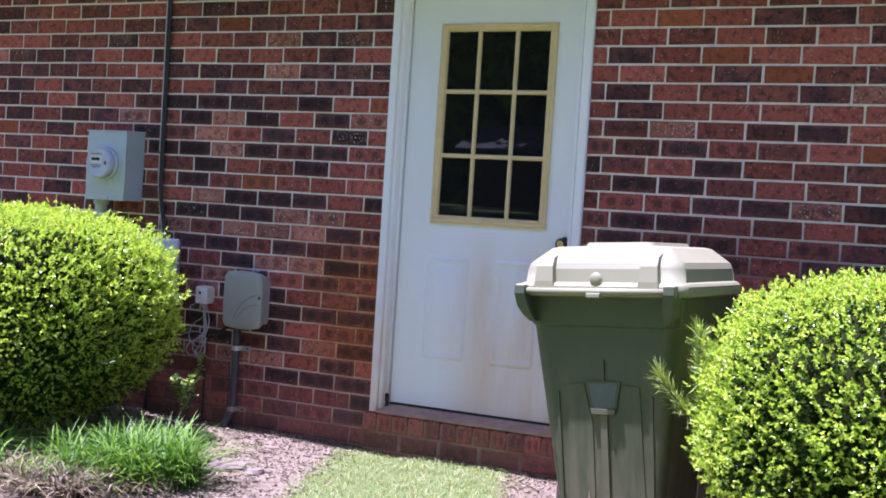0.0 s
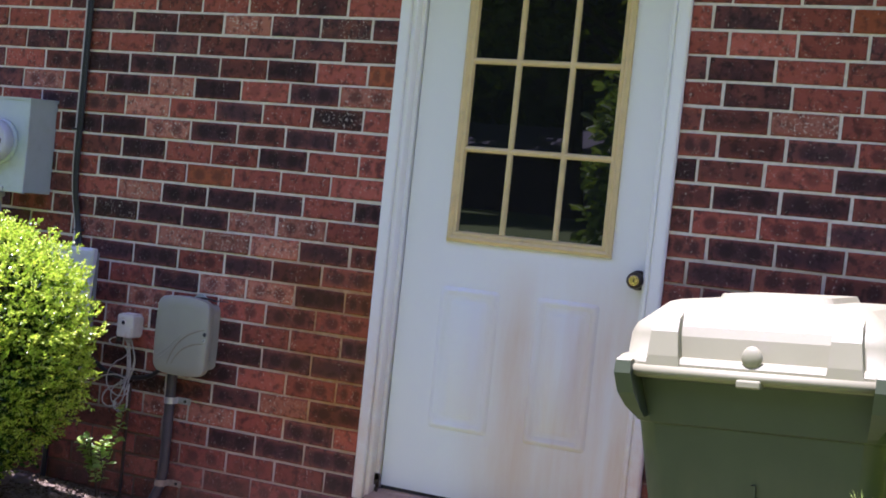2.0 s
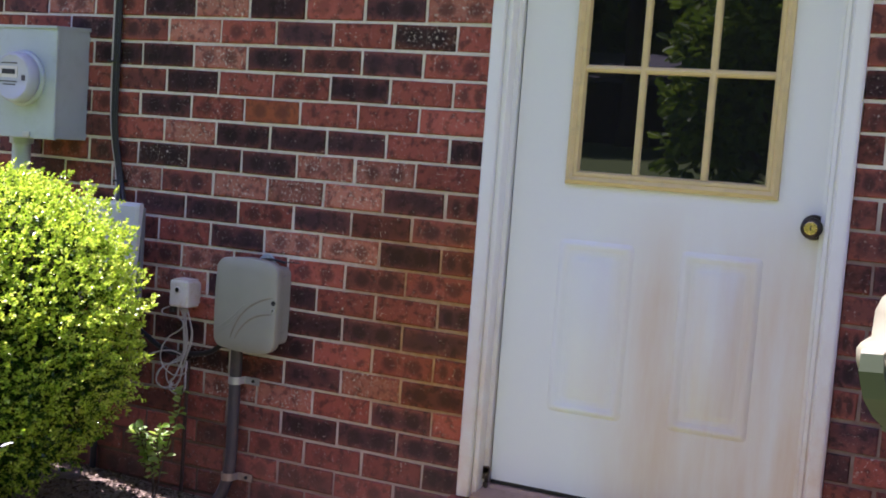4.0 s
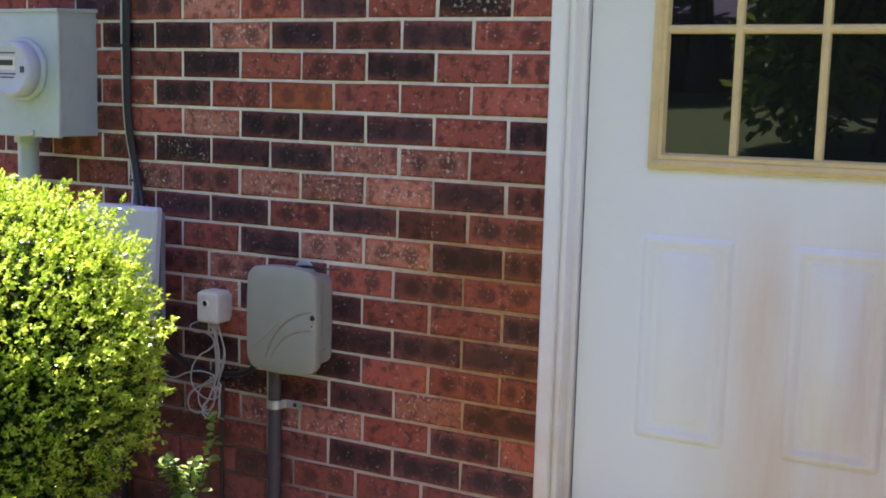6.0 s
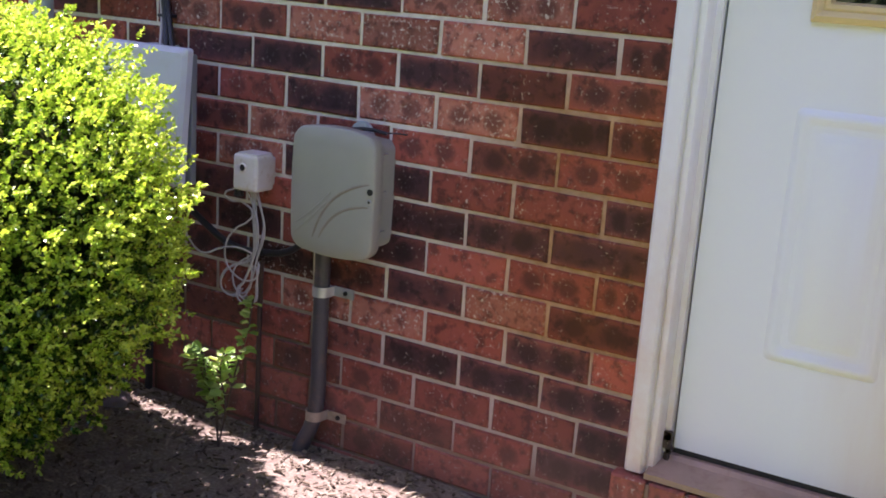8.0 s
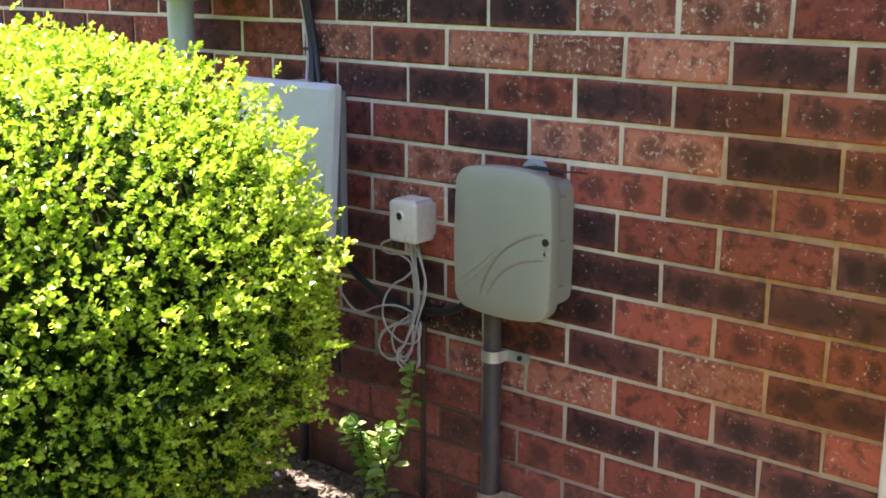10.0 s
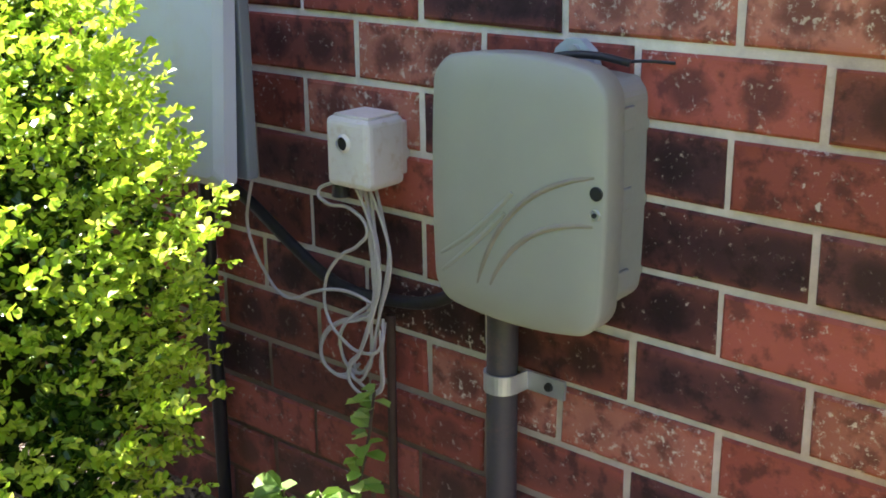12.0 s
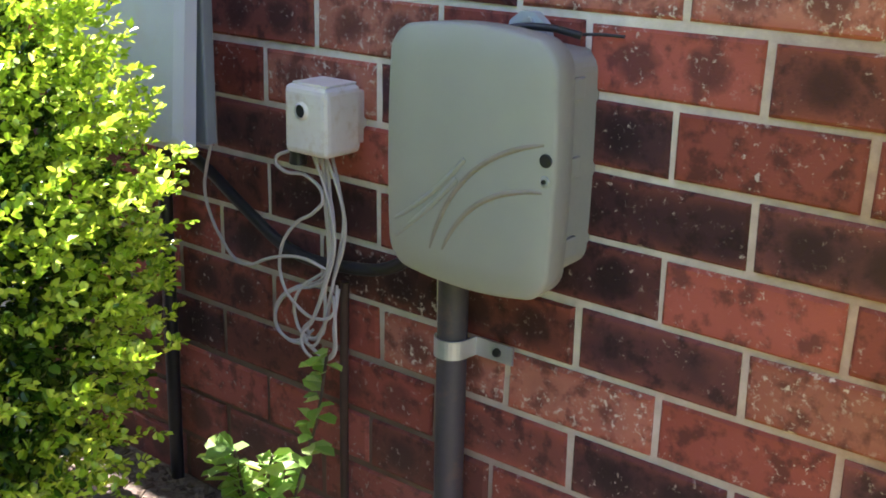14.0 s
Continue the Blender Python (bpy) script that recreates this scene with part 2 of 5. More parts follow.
def bin_plastic():
    """Olive moulded plastic, upright streaks of dust and painted sun over its lower half."""
    m, nt, p = mat("olive_plastic", 0.5)
    tc = nt.nodes.new("ShaderNodeTexCoord")
    sep = nt.nodes.new("ShaderNodeSeparateXYZ")
    nt.links.new(tc.outputs["Object"], sep.inputs[0])
    mp = nt.nodes.new("ShaderNodeMapping")
    mp.inputs["Scale"].default_value = (16, 16, 2.2)
    nt.links.new(tc.outputs["Object"], mp.inputs[0])
    streak = node(nt, "ShaderNodeTexNoise", Scale=1.0, Detail=5.0, Roughness=0.6)
    nt.links.new(mp.outputs[0], streak.inputs["Vector"])
    low = node(nt, "ShaderNodeMapRange")
    low.inputs["From Min"].default_value, low.inputs["From Max"].default_value = 0.75, 0.15
    nt.links.new(sep.outputs[2], low.inputs["Value"])
    wear = noise_tex(nt, 5, 5)
    col = ramp(nt, wear.outputs[0], [(0.3, (0.046, 0.061, 0.028)), (0.7, (0.060, 0.078, 0.038))]).outputs[0]
    # tan streaks, stronger downwards: dust, and raking sun put into the colour
    dust_sun = mix(nt, 1.0, ramp(nt, streak.outputs[0], [(0.40, (0.12,) * 3), (0.66, (0.85,) * 3)]).outputs[0], low.outputs[0], "MULTIPLY")
    nt.links.new(mix(nt, dust_sun, col, (0.185, 0.165, 0.098)), p.inputs["Base Color"])
    bump(nt, p, noise_tex(nt, 120, 3).outputs[0], 0.1, 0.001)
    return m


BIN_GREEN = bin_plastic()
BIN_CREAM = plain("cream_plastic", (0.240, 0.236, 0.132), 0.6, vary=0.05, scale=6, fine=120, relief=0.08, dirt=(0.27, 0.24, 0.165), amount=0.5)
SILL_MAT = plain("weathered_threshold", (0.34, 0.225, 0.16), 0.6, 0.2, vary=0.2, scale=8, dirt=(0.20, 0.10, 0.06), amount=0.6)
STEM = plain("bark", (0.10, 0.068, 0.045), 0.9, vary=0.3, scale=30, relief=0.5)
SOFFIT = plain("painted_soffit", (0.62, 0.60, 0.56), 0.6, vary=0.05, scale=3)
STONE = plain("field_stone", (0.20, 0.155, 0.125), 0.9, vary=0.25, scale=18, relief=0.6, dirt=(0.20, 0.13, 0.10), amount=0.6)
RUBBER_GREY = plain("worn_tyre", (0.055, 0.042, 0.038), 0.7, vary=0.2, scale=20)


def door_paint():
    """White door enamel with brown run-off dirt towards the latch side."""
    m, nt, p = mat("door_enamel", 0.38)
    geo = nt.nodes.new("ShaderNodeNewGeometry")
    sep = nt.nodes.new("ShaderNodeSeparateXYZ")
    nt.links.new(geo.outputs["Position"], sep.inputs[0])
    mp = nt.nodes.new("ShaderNodeMapping")
    mp.inputs["Scale"].default_value = (9, 9, 1.2)
    nt.links.new(geo.outputs["Position"], mp.inputs[0])
    n = node(nt, "ShaderNodeTexNoise", Scale=1.0, Detail=5.0, Roughness=0.6)
    nt.links.new(mp.outputs[0], n.inputs["Vector"])

    def rng(src, a, b):
        r = node(nt, "ShaderNodeMapRange")
        r.inputs["From Min"].default_value, r.inputs["From Max"].default_value = a, b
        nt.links.new(src, r.inputs["Value"])
        return r.outputs[0]
    xs = ramp(nt, rng(sep.outputs[0], 1.05, 1.75), [(0, (0, 0, 0)), (0.30, (0.70,) * 3), (0.45, (0.55,) * 3), (0.72, (0.75,) * 3), (1, (1, 1, 1))]).outputs[0]
    zs = ramp(nt, rng(sep.outputs[2], 0.2, 1.15), [(0, (1, 1, 1)), (0.7, (0.8,) * 3), (1, (0, 0, 0))]).outputs[0]
    f = mix(nt, 1.0, mix(nt, 1.0, xs, zs, "MULTIPLY"), ramp(nt, n.outputs[0], [(0.30, (0.34,) * 3), (0.62, (1.0,) * 3)]).outputs[0], "MULTIPLY")
    col = mix(nt, f, (0.775, 0.78, 0.785), (0.62, 0.39, 0.225))
    nt.links.new(col, p.inputs["Base Color"])
    fn = noise_tex(nt, 120, 3)
    bump(nt, p, fn.outputs[0], 0.06, 0.001)
    return m


DOOR = door_paint()


def casing_paint():
    m, nt, p = mat("casing_paint", 0.5)
    geo = nt.nodes.new("ShaderNodeNewGeometry")
    sep = nt.nodes.new("ShaderNodeSeparateXYZ")
    nt.links.new(geo.outputs["Position"], sep.inputs[0])
    r = node(nt, "ShaderNodeMapRange")
    r.inputs["From Min"].default_value, r.inputs["From Max"].default_value = 1.15, 0.15
    nt.links.new(sep.outputs[2], r.inputs["Value"])
    rx = node(nt, "ShaderNodeMapRange")
    rx.inputs["From Min"].default_value, rx.inputs["From Max"].default_value = 0.7, 1.8
    rx.inputs["To Min"].default_value, rx.inputs["To Max"].default_value = 0.75, 1.0
    nt.links.new(sep.outputs[0], rx.inputs["Value"])
    n = noise_tex(nt, 14, 6, 0.7)
    f = mix(nt, 1.0, mix(nt, 1.0, r.outputs[0], rx.outputs[0], "MULTIPLY"), ramp(nt, n.outputs[0], [(0.3, (0.35,) * 3), (0.7, (0.95,) * 3)]).outputs[0], "MULTIPLY")
    col = mix(nt, f, (0.79, 0.79, 0.78), (0.62, 0.36, 0.21))
    nt.links.new(col, p.inputs["Base Color"])
    bump(nt, p, noise_tex(nt, 150, 3).outputs[0], 0.2, 0.001)
    return m


CASING = casing_paint()


def leaf_mat(name, dark, light, tip, rough=0.36, trans=0.35):
    m, nt, p = mat(name, rough)
    geo = nt.nodes.new("ShaderNodeNewGeometry")
    col = ramp(nt, geo.outputs["Random Per Island"], [(0.0, dark), (0.55, light), (0.9, tip), (1.0, tip)]).outputs[0]
    nt.links.new(col, p.inputs["Base Color"])
    tr = nt.nodes.new("ShaderNodeBsdfTranslucent")
    warm = mix(nt, 1.0, col, (1.0, 1.0, 0.45), "MULTIPLY")
    bright = mix(nt, 1.0, warm, (1.5, 1.6, 1.2), "MULTIPLY")
    nt.links.new(bright, tr.inputs[0])
    ms = nt.nodes.new("ShaderNodeMixShader")
    ms.inputs[0].default_value = trans
    nt.links.new(p.outputs[0], ms.inputs[1]), nt.links.new(tr.outputs[0], ms.inputs[2])
    nt.links.new(ms.outputs[0], nt.nodes["Material Output"].inputs[0])
    return m


# new and old growth; sunlit tips and shaded gaps are put into the greens too
BOXWOOD = leaf_mat("boxwood_new_sunlit_leaf", (0.145, 0.250, 0.012), (0.385, 0.520, 0.028), (0.64, 0.71, 0.105), 0.28, 0.36)
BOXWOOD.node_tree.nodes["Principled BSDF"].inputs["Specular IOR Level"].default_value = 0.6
BOXWOOD_OLD_SHADED = leaf_mat("boxwood_old_shaded_leaf", (0.016, 0.046, 0.005), (0.038, 0.092, 0.007), (0.12, 0.21, 0.022), 0.24, 0.15)
SEEDLING = leaf_mat("seedling_leaf", (0.17, 0.30, 0.05), (0.29, 0.42, 0.10), (0.46, 0.55, 0.21))
LILY = leaf_mat("grass_blade", (0.035, 0.095, 0.008), (0.09, 0.21, 0.014), (0.21, 0.35, 0.035), 0.55, 0.32)
STRAW = leaf_mat("dry_blade", (0.06, 0.043, 0.022), (0.17, 0.125, 0.066), (0.38, 0.31, 0.19), 0.6, 0.12)
LAWN = leaf_mat("lawn_blade", (0.18, 0.225, 0.055), (0.30, 0.335, 0.115), (0.50, 0.47, 0.26), 0.5, 0.3)
PINE = leaf_mat("pine_needle", (0.12, 0.20, 0.025), (0.24, 0.34, 0.05), (0.38, 0.46, 0.11), 0.45, 0.25)
TREE_LEAF = leaf_mat("tree_leaf", (0.08, 0.14, 0.02), (0.16, 0.25, 0.04), (0.26, 0.35, 0.07), 0.5, 0.35)
MULCH_CHIP = leaf_mat("bark_chip", (0.068, 0.050, 0.031), (0.156, 0.120, 0.077), (0.30, 0.25, 0.165), 0.95, 0.0)
MULCH_CHIP.node_tree.nodes["Principled BSDF"].inputs["Specular IOR Level"].default_value = 0.15
# near-black colour in place of the shade inside foliage
CORE = plain("foliage_shade", (0.016, 0.020, 0.006), 0.95, vary=0.4, scale=20)
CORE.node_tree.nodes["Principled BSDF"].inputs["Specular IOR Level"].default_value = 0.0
WORN_TAN = plain("worn_tan_plastic", (0.125, 0.122, 0.070), 0.55, vary=0.15, scale=12)
SHED_WALL = plain("dark_stained_boards", (0.06, 0.028, 0.022), 0.8, vary=0.2, scale=2)
SHED_ROOF = plain("grey_shingles", (0.12, 0.12, 0.13), 0.8, vary=0.15, scale=3)
LEAD_BROWN = plain("rusty_lead", (0.060, 0.034, 0.025), 0.7, vary=0.2, scale=30)
STRAP_MUD = plain("muddy_strap", (0.34, 0.27, 0.21), 0.6, 0.2, vary=0.2, scale=60)
POCKET = plain("shaded_grey_plastic", (0.085, 0.105, 0.095), 0.5, vary=0.1, scale=20)


def ground_mat():
    """Bark mulch by the wall, thin lawn elsewhere, with an uneven line between the two."""
    m, nt, p = mat("ground_earth", 0.95)
    tc = nt.nodes.new("ShaderNodeTexCoord")

    def nz(s, d):
        n = node(nt, "ShaderNodeTexNoise", Scale=s, Detail=d, Roughness=0.65)
        nt.links.new(tc.outputs["Object"], n.inputs["Vector"])
        return n.outputs[0]
    fine, mid, big = nz(120, 5), nz(22, 5), nz(1.6, 3)
    mulch = ramp(nt, fine, [(0.3, (0.100, 0.074, 0.046)), (0.5, (0.198, 0.156, 0.102)), (0.7, (0.31, 0.255, 0.175))]).outputs[0]
    mulch = mix(nt, ramp(nt, mid, [(0.45, (0, 0, 0)), (0.65, (0.6,) * 3)]).outputs[0], mulch, (0.120, 0.072, 0.050))
    grass = ramp(nt, mid, [(0.3, (0.065, 0.105, 0.020)), (0.7, (0.13, 0.17, 0.042))]).outputs[0]
    grass = mix(nt, ramp(nt, big, [(0.35, (0, 0, 0)), (0.7, (0.5,) * 3)]).outputs[0], grass, (0.095, 0.14, 0.03))
    sep = nt.nodes.new("ShaderNodeSeparateXYZ")
    nt.links.new(tc.outputs["Object"], sep.inputs[0])
    # bed: left of a slanting line and right of the bin
    ln = nt.nodes.new("ShaderNodeMath")
    ln.operation = "MULTIPLY_ADD"
    nt.links.new(sep.outputs[1], ln.inputs[0])
    ln.inputs[1].default_value = 0.32
    nt.links.new(sep.outputs[0], ln.inputs[2])
    j = nt.nodes.new("ShaderNodeMath")
    j.operation = "MULTIPLY_ADD"
    nt.links.new(mid, j.inputs[0])
    j.inputs[1].default_value = 0.25
    nt.links.new(ln.outputs[0], j.inputs[2])
    r = node(nt, "ShaderNodeMapRange")
    r.inputs["From Min"].default_value, r.inputs["From Max"].default_value = 0.68, 0.74
    nt.links.new(j.outputs[0], r.inputs["Value"])
    r2 = node(nt, "ShaderNodeMapRange")
    r2.inputs["From Min"].default_value, r2.inputs["From Max"].default_value = 1.62, 1.56
    nt.links.new(j.outputs[0], r2.inputs["Value"])
    far = node(nt, "ShaderNodeMapRange")
    far.inputs["From Min"].default_value, far.inputs["From Max"].default_value = -1.95, -2.0
    nt.links.new(sep.outputs[1], far.inputs["Value"])
    lawn = mix(nt, 1.0, r.outputs[0], r2.outputs[0], "MULTIPLY")
    lawn = mix(nt, 1.0, lawn, far.outputs[0], "ADD")
    nt.links.new(mix(nt, lawn, mulch, grass), p.inputs["Base Color"])
    bump(nt, p, mix(nt, 0.5, fine, mid), 0.8, 0.012)
    return m


GROUND = ground_mat()


def glass_mat():
    m, nt, p = mat("dark_pane", 0.015)
    p.inputs["Base Color"].default_value = (0.008, 0.009, 0.010, 1)
    p.inputs["Specular IOR Level"].default_value = 0.75
    b = noise_tex(nt, 3.0, 1)
    bump(nt, p, b.outputs[0], 0.02, 0.004)
    return m


GLASS = glass_mat()


# ---- mesh helpers ----
def part(name, bm, material, parent=None, label="", smooth=False, bevel=0.0, seg=2):
    if bevel:
        edges = [e for e in bm.edges if e.is_boundary or len(e.link_faces) == 2 and e.calc_face_angle(0) > 0.5]
        bmesh.ops.bevel(bm, geom=edges, offset=bevel, segments=seg, affect="EDGES", profile=0.5)
    bmesh.ops.recalc_face_normals(bm, faces=bm.faces)
    me = bpy.data.meshes.new(name)
    bm.to_mesh(me)
    bm.free()
    me.materials.append(material)
    if smooth:
        for f in me.polygons:
            f.use_smooth = True
    ob = new(name, me)
    if parent:
        ob.parent = parent
    if label:
        ob["label"] = label
    return ob


def from_arrays(name, verts, faces, material, parent=None, smooth=False):
    me = bpy.data.meshes.new(name)
    me.from_pydata(verts, [], faces)
    me.materials.append(material)
    if smooth:
        for f in me.polygons:
            f.use_smooth = True
    ob = new(name, me)
    if parent:
        ob.parent = parent
    return ob


def empty(name, at, label, category, group="", kind=""):
    e = new(name)
    e.empty_display_size = 0.05
    e.matrix_basis = pose(*at)
    return tagged(e, label, category, group, kind)


def add_box(bm, x0, x1, y0, y1, z0, z1):
    r = bmesh.ops.create_cube(bm, size=1, matrix=Matrix.Translation(((x0 + x1) / 2, (y0 + y1) / 2, (z0 + z1) / 2)) @ Matrix.Diagonal((x1 - x0, y1 - y0, z1 - z0, 1)))
    return r["verts"]


def box_bm(*d):
    bm = bmesh.new()
    add_box(bm, *d)
    return bm


def cyl_bm(r1, r2, length, m, seg=24, bm=None):
    bm = bm or bmesh.new()
    bmesh.ops.create_cone(bm, cap_ends=True, segments=seg, radius1=r1, radius2=r2, depth=length, matrix=m)
    return bm


def loft(bm, rings, caps=True):
    """Skin a list of vertex rings of one length."""
    rows = [[bm.verts.new(c) for c in ring] for ring in rings]
    n = len(rows[0])
    for a, b in zip(rows, rows[1:]):
        for i in range(n):
            bm.faces.new((a[i], a[(i + 1) % n], b[(i + 1) % n], b[i]))
    if caps:
        bm.faces.new(rows[0][::-1])
        bm.faces.new(rows[-1])
    return rows


def round_rect(cx, cy, w, d, r, n=5):
    """Corner-rounded rectangle in plan, as (x, y)."""
    out = []
    for sx, sy, a0 in ((1, 1, 0), (-1, 1, 90), (-1, -1, 180), (1, -1, 270)):
        for i in range(n):
            a = radians(a0 + 90 * i / (n - 1))
            out.append((cx + sx * (w / 2 - r) + r * math.cos(a), cy + sy * (d / 2 - r) + r * math.sin(a)))
    return out


def tube(name, pts, radius, material, parent=None, label="", res=4, smooth_pts=True):
    cu = bpy.data.curves.new(name, "CURVE")
    cu.dimensions, cu.bevel_depth, cu.bevel_resolution, cu.use_fill_caps = "3D", radius, res, True
    sp = cu.splines.new("BEZIER" if smooth_pts else "POLY")
    if smooth_pts:
        sp.bezier_points.add(len(pts) - 1)
        for bp, c in zip(sp.bezier_points, pts):
            bp.co, bp.handle_left_type, bp.handle_right_type = c, "AUTO", "AUTO"
        sp.resolution_u = 8
    else:
        sp.points.add(len(pts) - 1)
        for bp, c in zip(sp.points, pts):
            bp.co = (*c, 1)
    tmp = bpy.data.objects.new("tmp", cu)
    scene.collection.objects.link(tmp)
    me = bpy.data.meshes.new_from_object(tmp.evaluated_get(bpy.context.evaluated_depsgraph_get()))
    bpy.data.objects.remove(tmp)
    me.name = name
    me.materials.clear()
    me.materials.append(material)
    for f in me.polygons:
        f.use_smooth = True
    ob = new(name, me)
    if parent:
        ob.parent = parent
    if label:
        ob["label"] = label
    return ob


# ---- the large structure ----
COURSE, HALF, BED0 = 0.0813, 0.1032, 0.85
DX0, DX1, DTOP, SILL = 0.731, 1.745, 2.36, 0.213    # door opening in the brick
WALL_X0, WALL_X1, WALL_TOP = -4.2, 6.2, 2.66
G = 0.03                                             # ground by the house


def ground_height(x, y):
    base = G + 0.016 * noise.noise((x * 1.7, y * 1.7, 0.3)) + 0.008 * noise.noise((x * 6, y * 6, 4.0))
    base += 0.15 * min(7.0, max(0.0, -5.0 - y)) + 0.035 * min(40.0, max(0.0, -12.0 - y))
    base += 0.035 * math.exp(-((x + 0.75) ** 2 + (y + 0.35) ** 2) / 0.10)
    return base


def build_ground():
    xs = [-60, -30, -14, -8] + [-5 + 0.10 * i for i in range(121)] + [9, 14, 30, 60]
    ys = [-90, -50, -32, -25, -18, -14, -12, -10.5, -9, -7.5] + [-6 + 0.10 * i for i in range(62)] + [1, 4, 40]
    verts = [(x, y, ground_height(x, y)) for y in ys for x in xs]
    w = len(xs)
    faces = [(j * w + i, j * w + i + 1, (j + 1) * w + i + 1, (j + 1) * w + i) for j in range(len(ys) - 1) for i in range(w - 1)]
    ob = from_arrays("ground", verts, faces, GROUND, smooth=True)
    tagged(ob, "bark mulch bed and thin sunlit lawn beside the house", "ground", kind="structure")


build_ground()


def build_wall_backing():
    """Mortar body of the wall, 9 mm behind the brick faces, with the door opening through it."""
    bm = bmesh.new()
    f = 0.0055
    add_box(bm, WALL_X0, DX0, f, 0.22, -0.3, WALL_TOP)
    add_box(bm, DX1, WALL_X1, f, 0.22, -0.3, WALL_TOP)
    add_box(bm, DX0, DX1, f, 0.22, DTOP, WALL_TOP)
    add_box(bm, DX0, DX1, f, 0.22, -0.3, 0.10)
    return part("wall_south", bm, MORTAR)


WALL = tagged(build_wall_backing(), "red and dark brown brick wall with pale mortar joints", "brick wall", kind="structure")

# eave over the wall, and the closed house behind it
bm = bmesh.new()
add_box(bm, WALL_X0 - 0.3, WALL_X1 + 0.3, -0.56, 0.22, WALL_TOP, WALL_TOP + 0.04)
add_box(bm, WALL_X0 - 0.3, WALL_X1 + 0.3, -0.60, -0.56, WALL_TOP - 0.06, WALL_TOP + 0.18)
tagged(part("eave", bm, SOFFIT, bevel=0.004, seg=1), "white painted eave with boxed soffit over the wall", "eave", kind="structure")
bm = box_bm(WALL_X0, WALL_X1, 0.24, 6.0, -0.3, WALL_TOP)
tagged(part("wall_north", bm, SOFFIT), "plain closed body of the house behind the brick", "house wall", kind="structure")


# ---- door ----
def step_profile(bm, pts, z0, z1):
    """Extrude a plan outline (x, y) from z0 to z1."""
    loft(bm, [[(x, y, z0) for x, y in pts], [(x, y, z1) for x, y in pts]])


def build_door():
    unit = empty("door_1", (1.25, 0.05, SILL), "closed white half-glazed steel door, stained brown near the latch", "door", kind="structure")
    unit_inv = unit.matrix_basis.inverted()

    def put(name, bm, material, parent=unit, label="", **kw):
        for v in bm.verts:
            v.co = unit_inv @ v.co
        return part(name, bm, material, parent, label, **kw)
    # brickmould casing: outer band, bead, inner step, jamb
    left = [(DX0, 0.02), (DX0, -0.013), (0.735, -0.020), (0.740, -0.022), (0.768, -0.021), (0.772, -0.017), (0.774, -0.004), (0.778, -0.004), (0.780, -0.009), (0.790, -0.008), (0.793, 0.0), (0.795, 0.03), (0.806, 0.032), (0.806, 0.12), (DX0, 0.12)]
    right = [(2 * 1.2405 - x + 0.0, y) for x, y in left][::-1]
    right = [(x - 0.005, y) for x, y in right]
    bm = bmesh.new()
    step_profile(bm, left, SILL + 0.002, DTOP)
    put("casing", bm, CASING, label="white painted casing, browned towards its foot")
    bm = bmesh.new()
    step_profile(bm, right, SILL + 0.002, DTOP)
    put("casing", bm, CASING, label="white painted casing with rust-brown run-off")
    bm = bmesh.new()
    add_box(bm, 0.81, 1.676, -0.018, 0.12, 2.285, DTOP)
    put("head_casing", bm, CASING, bevel=0.003)
    # slab with an opening for the glazed light
    x0, x1, z0, z1, y0 = 0.811, 1.690, 0.262, 2.280, 0.050
    gx0, gx1, gz0, gz1 = 0.985, 1.538, 1.172, 2.085
    bm = bmesh.new()
    xs, zs = [x0, gx0, gx1, x1], [z0, gz0, gz1, z1]
    for i in range(3):
        for j in range(3):
            if (i, j) != (1, 1):
                add_box(bm, xs[i], xs[i + 1], y0, y0 + 0.042, zs[j], zs[j + 1])
    bmesh.ops.remove_doubles(bm, verts=bm.verts, dist=0.0005)
    inner = [f for f in bm.faces if all(len(e.link_faces) > 2 for e in f.edges)]
    bmesh.ops.delete(bm, geom=inner, context="FACES")
    slab = put("door_leaf", bm, DOOR)
    # two embossed lower panels, each a worn bead round a raised field
    for a, b in ((0.985, 1.165), (1.335, 1.515)):
        bm = bmesh.new()
        rings = []
        for ins, y in ((0.0, y0 + 0.001), (0.010, y0 - 0.007), (0.020, y0 - 0.0075), (0.032, y0 + 0.0010), (0.042, y0 + 0.0005), (0.056, y0 - 0.006)):
            rings.append([(px, y, pz) for px, pz in round_rect((a + b) / 2, 0.745, b - a + 0.04 - 2 * ins, 0.50 - 2 * ins, 0.012, 4)])
        loft(bm, rings, caps=False)
        bm.faces.new([v for v in bm.verts][-16:])
        put("raised_panel", bm, DOOR, slab, smooth=True)
    # glazed light: sloped outer frame, muntins, panes
    bm = bmesh.new()
    cx, cz, w, h = 1.262, 1.6285, 0.590, 0.955
    rings = []
    for ins, y in ((0.0, y0), (0.002, y0 - 0.012), (0.012, y0 - 0.017), (0.022, y0 - 0.010), (0.026, y0 - 0.013), (0.034, y0 - 0.012), (0.040, y0 + 0.006)):
        hw, hh = w / 2 - ins, h / 2 - ins
        rings.append([(cx - hw, y, cz - hh), (cx + hw, y, cz - hh), (cx + hw, y, cz + hh), (cx - hw, y, cz + hh)])
    loft(bm, rings, caps=False)
    light = put("glazing_frame", bm, CREAM, slab, "cream moulded frame, yellowed and weathered")
    gx = [1.0035 + 0.0, 1.167, 1.357, 1.5205]
    gz = [1.192, 1.476, 1.782, 2.065]
    for x in gx[1:3]:
        bm = bmesh.new()
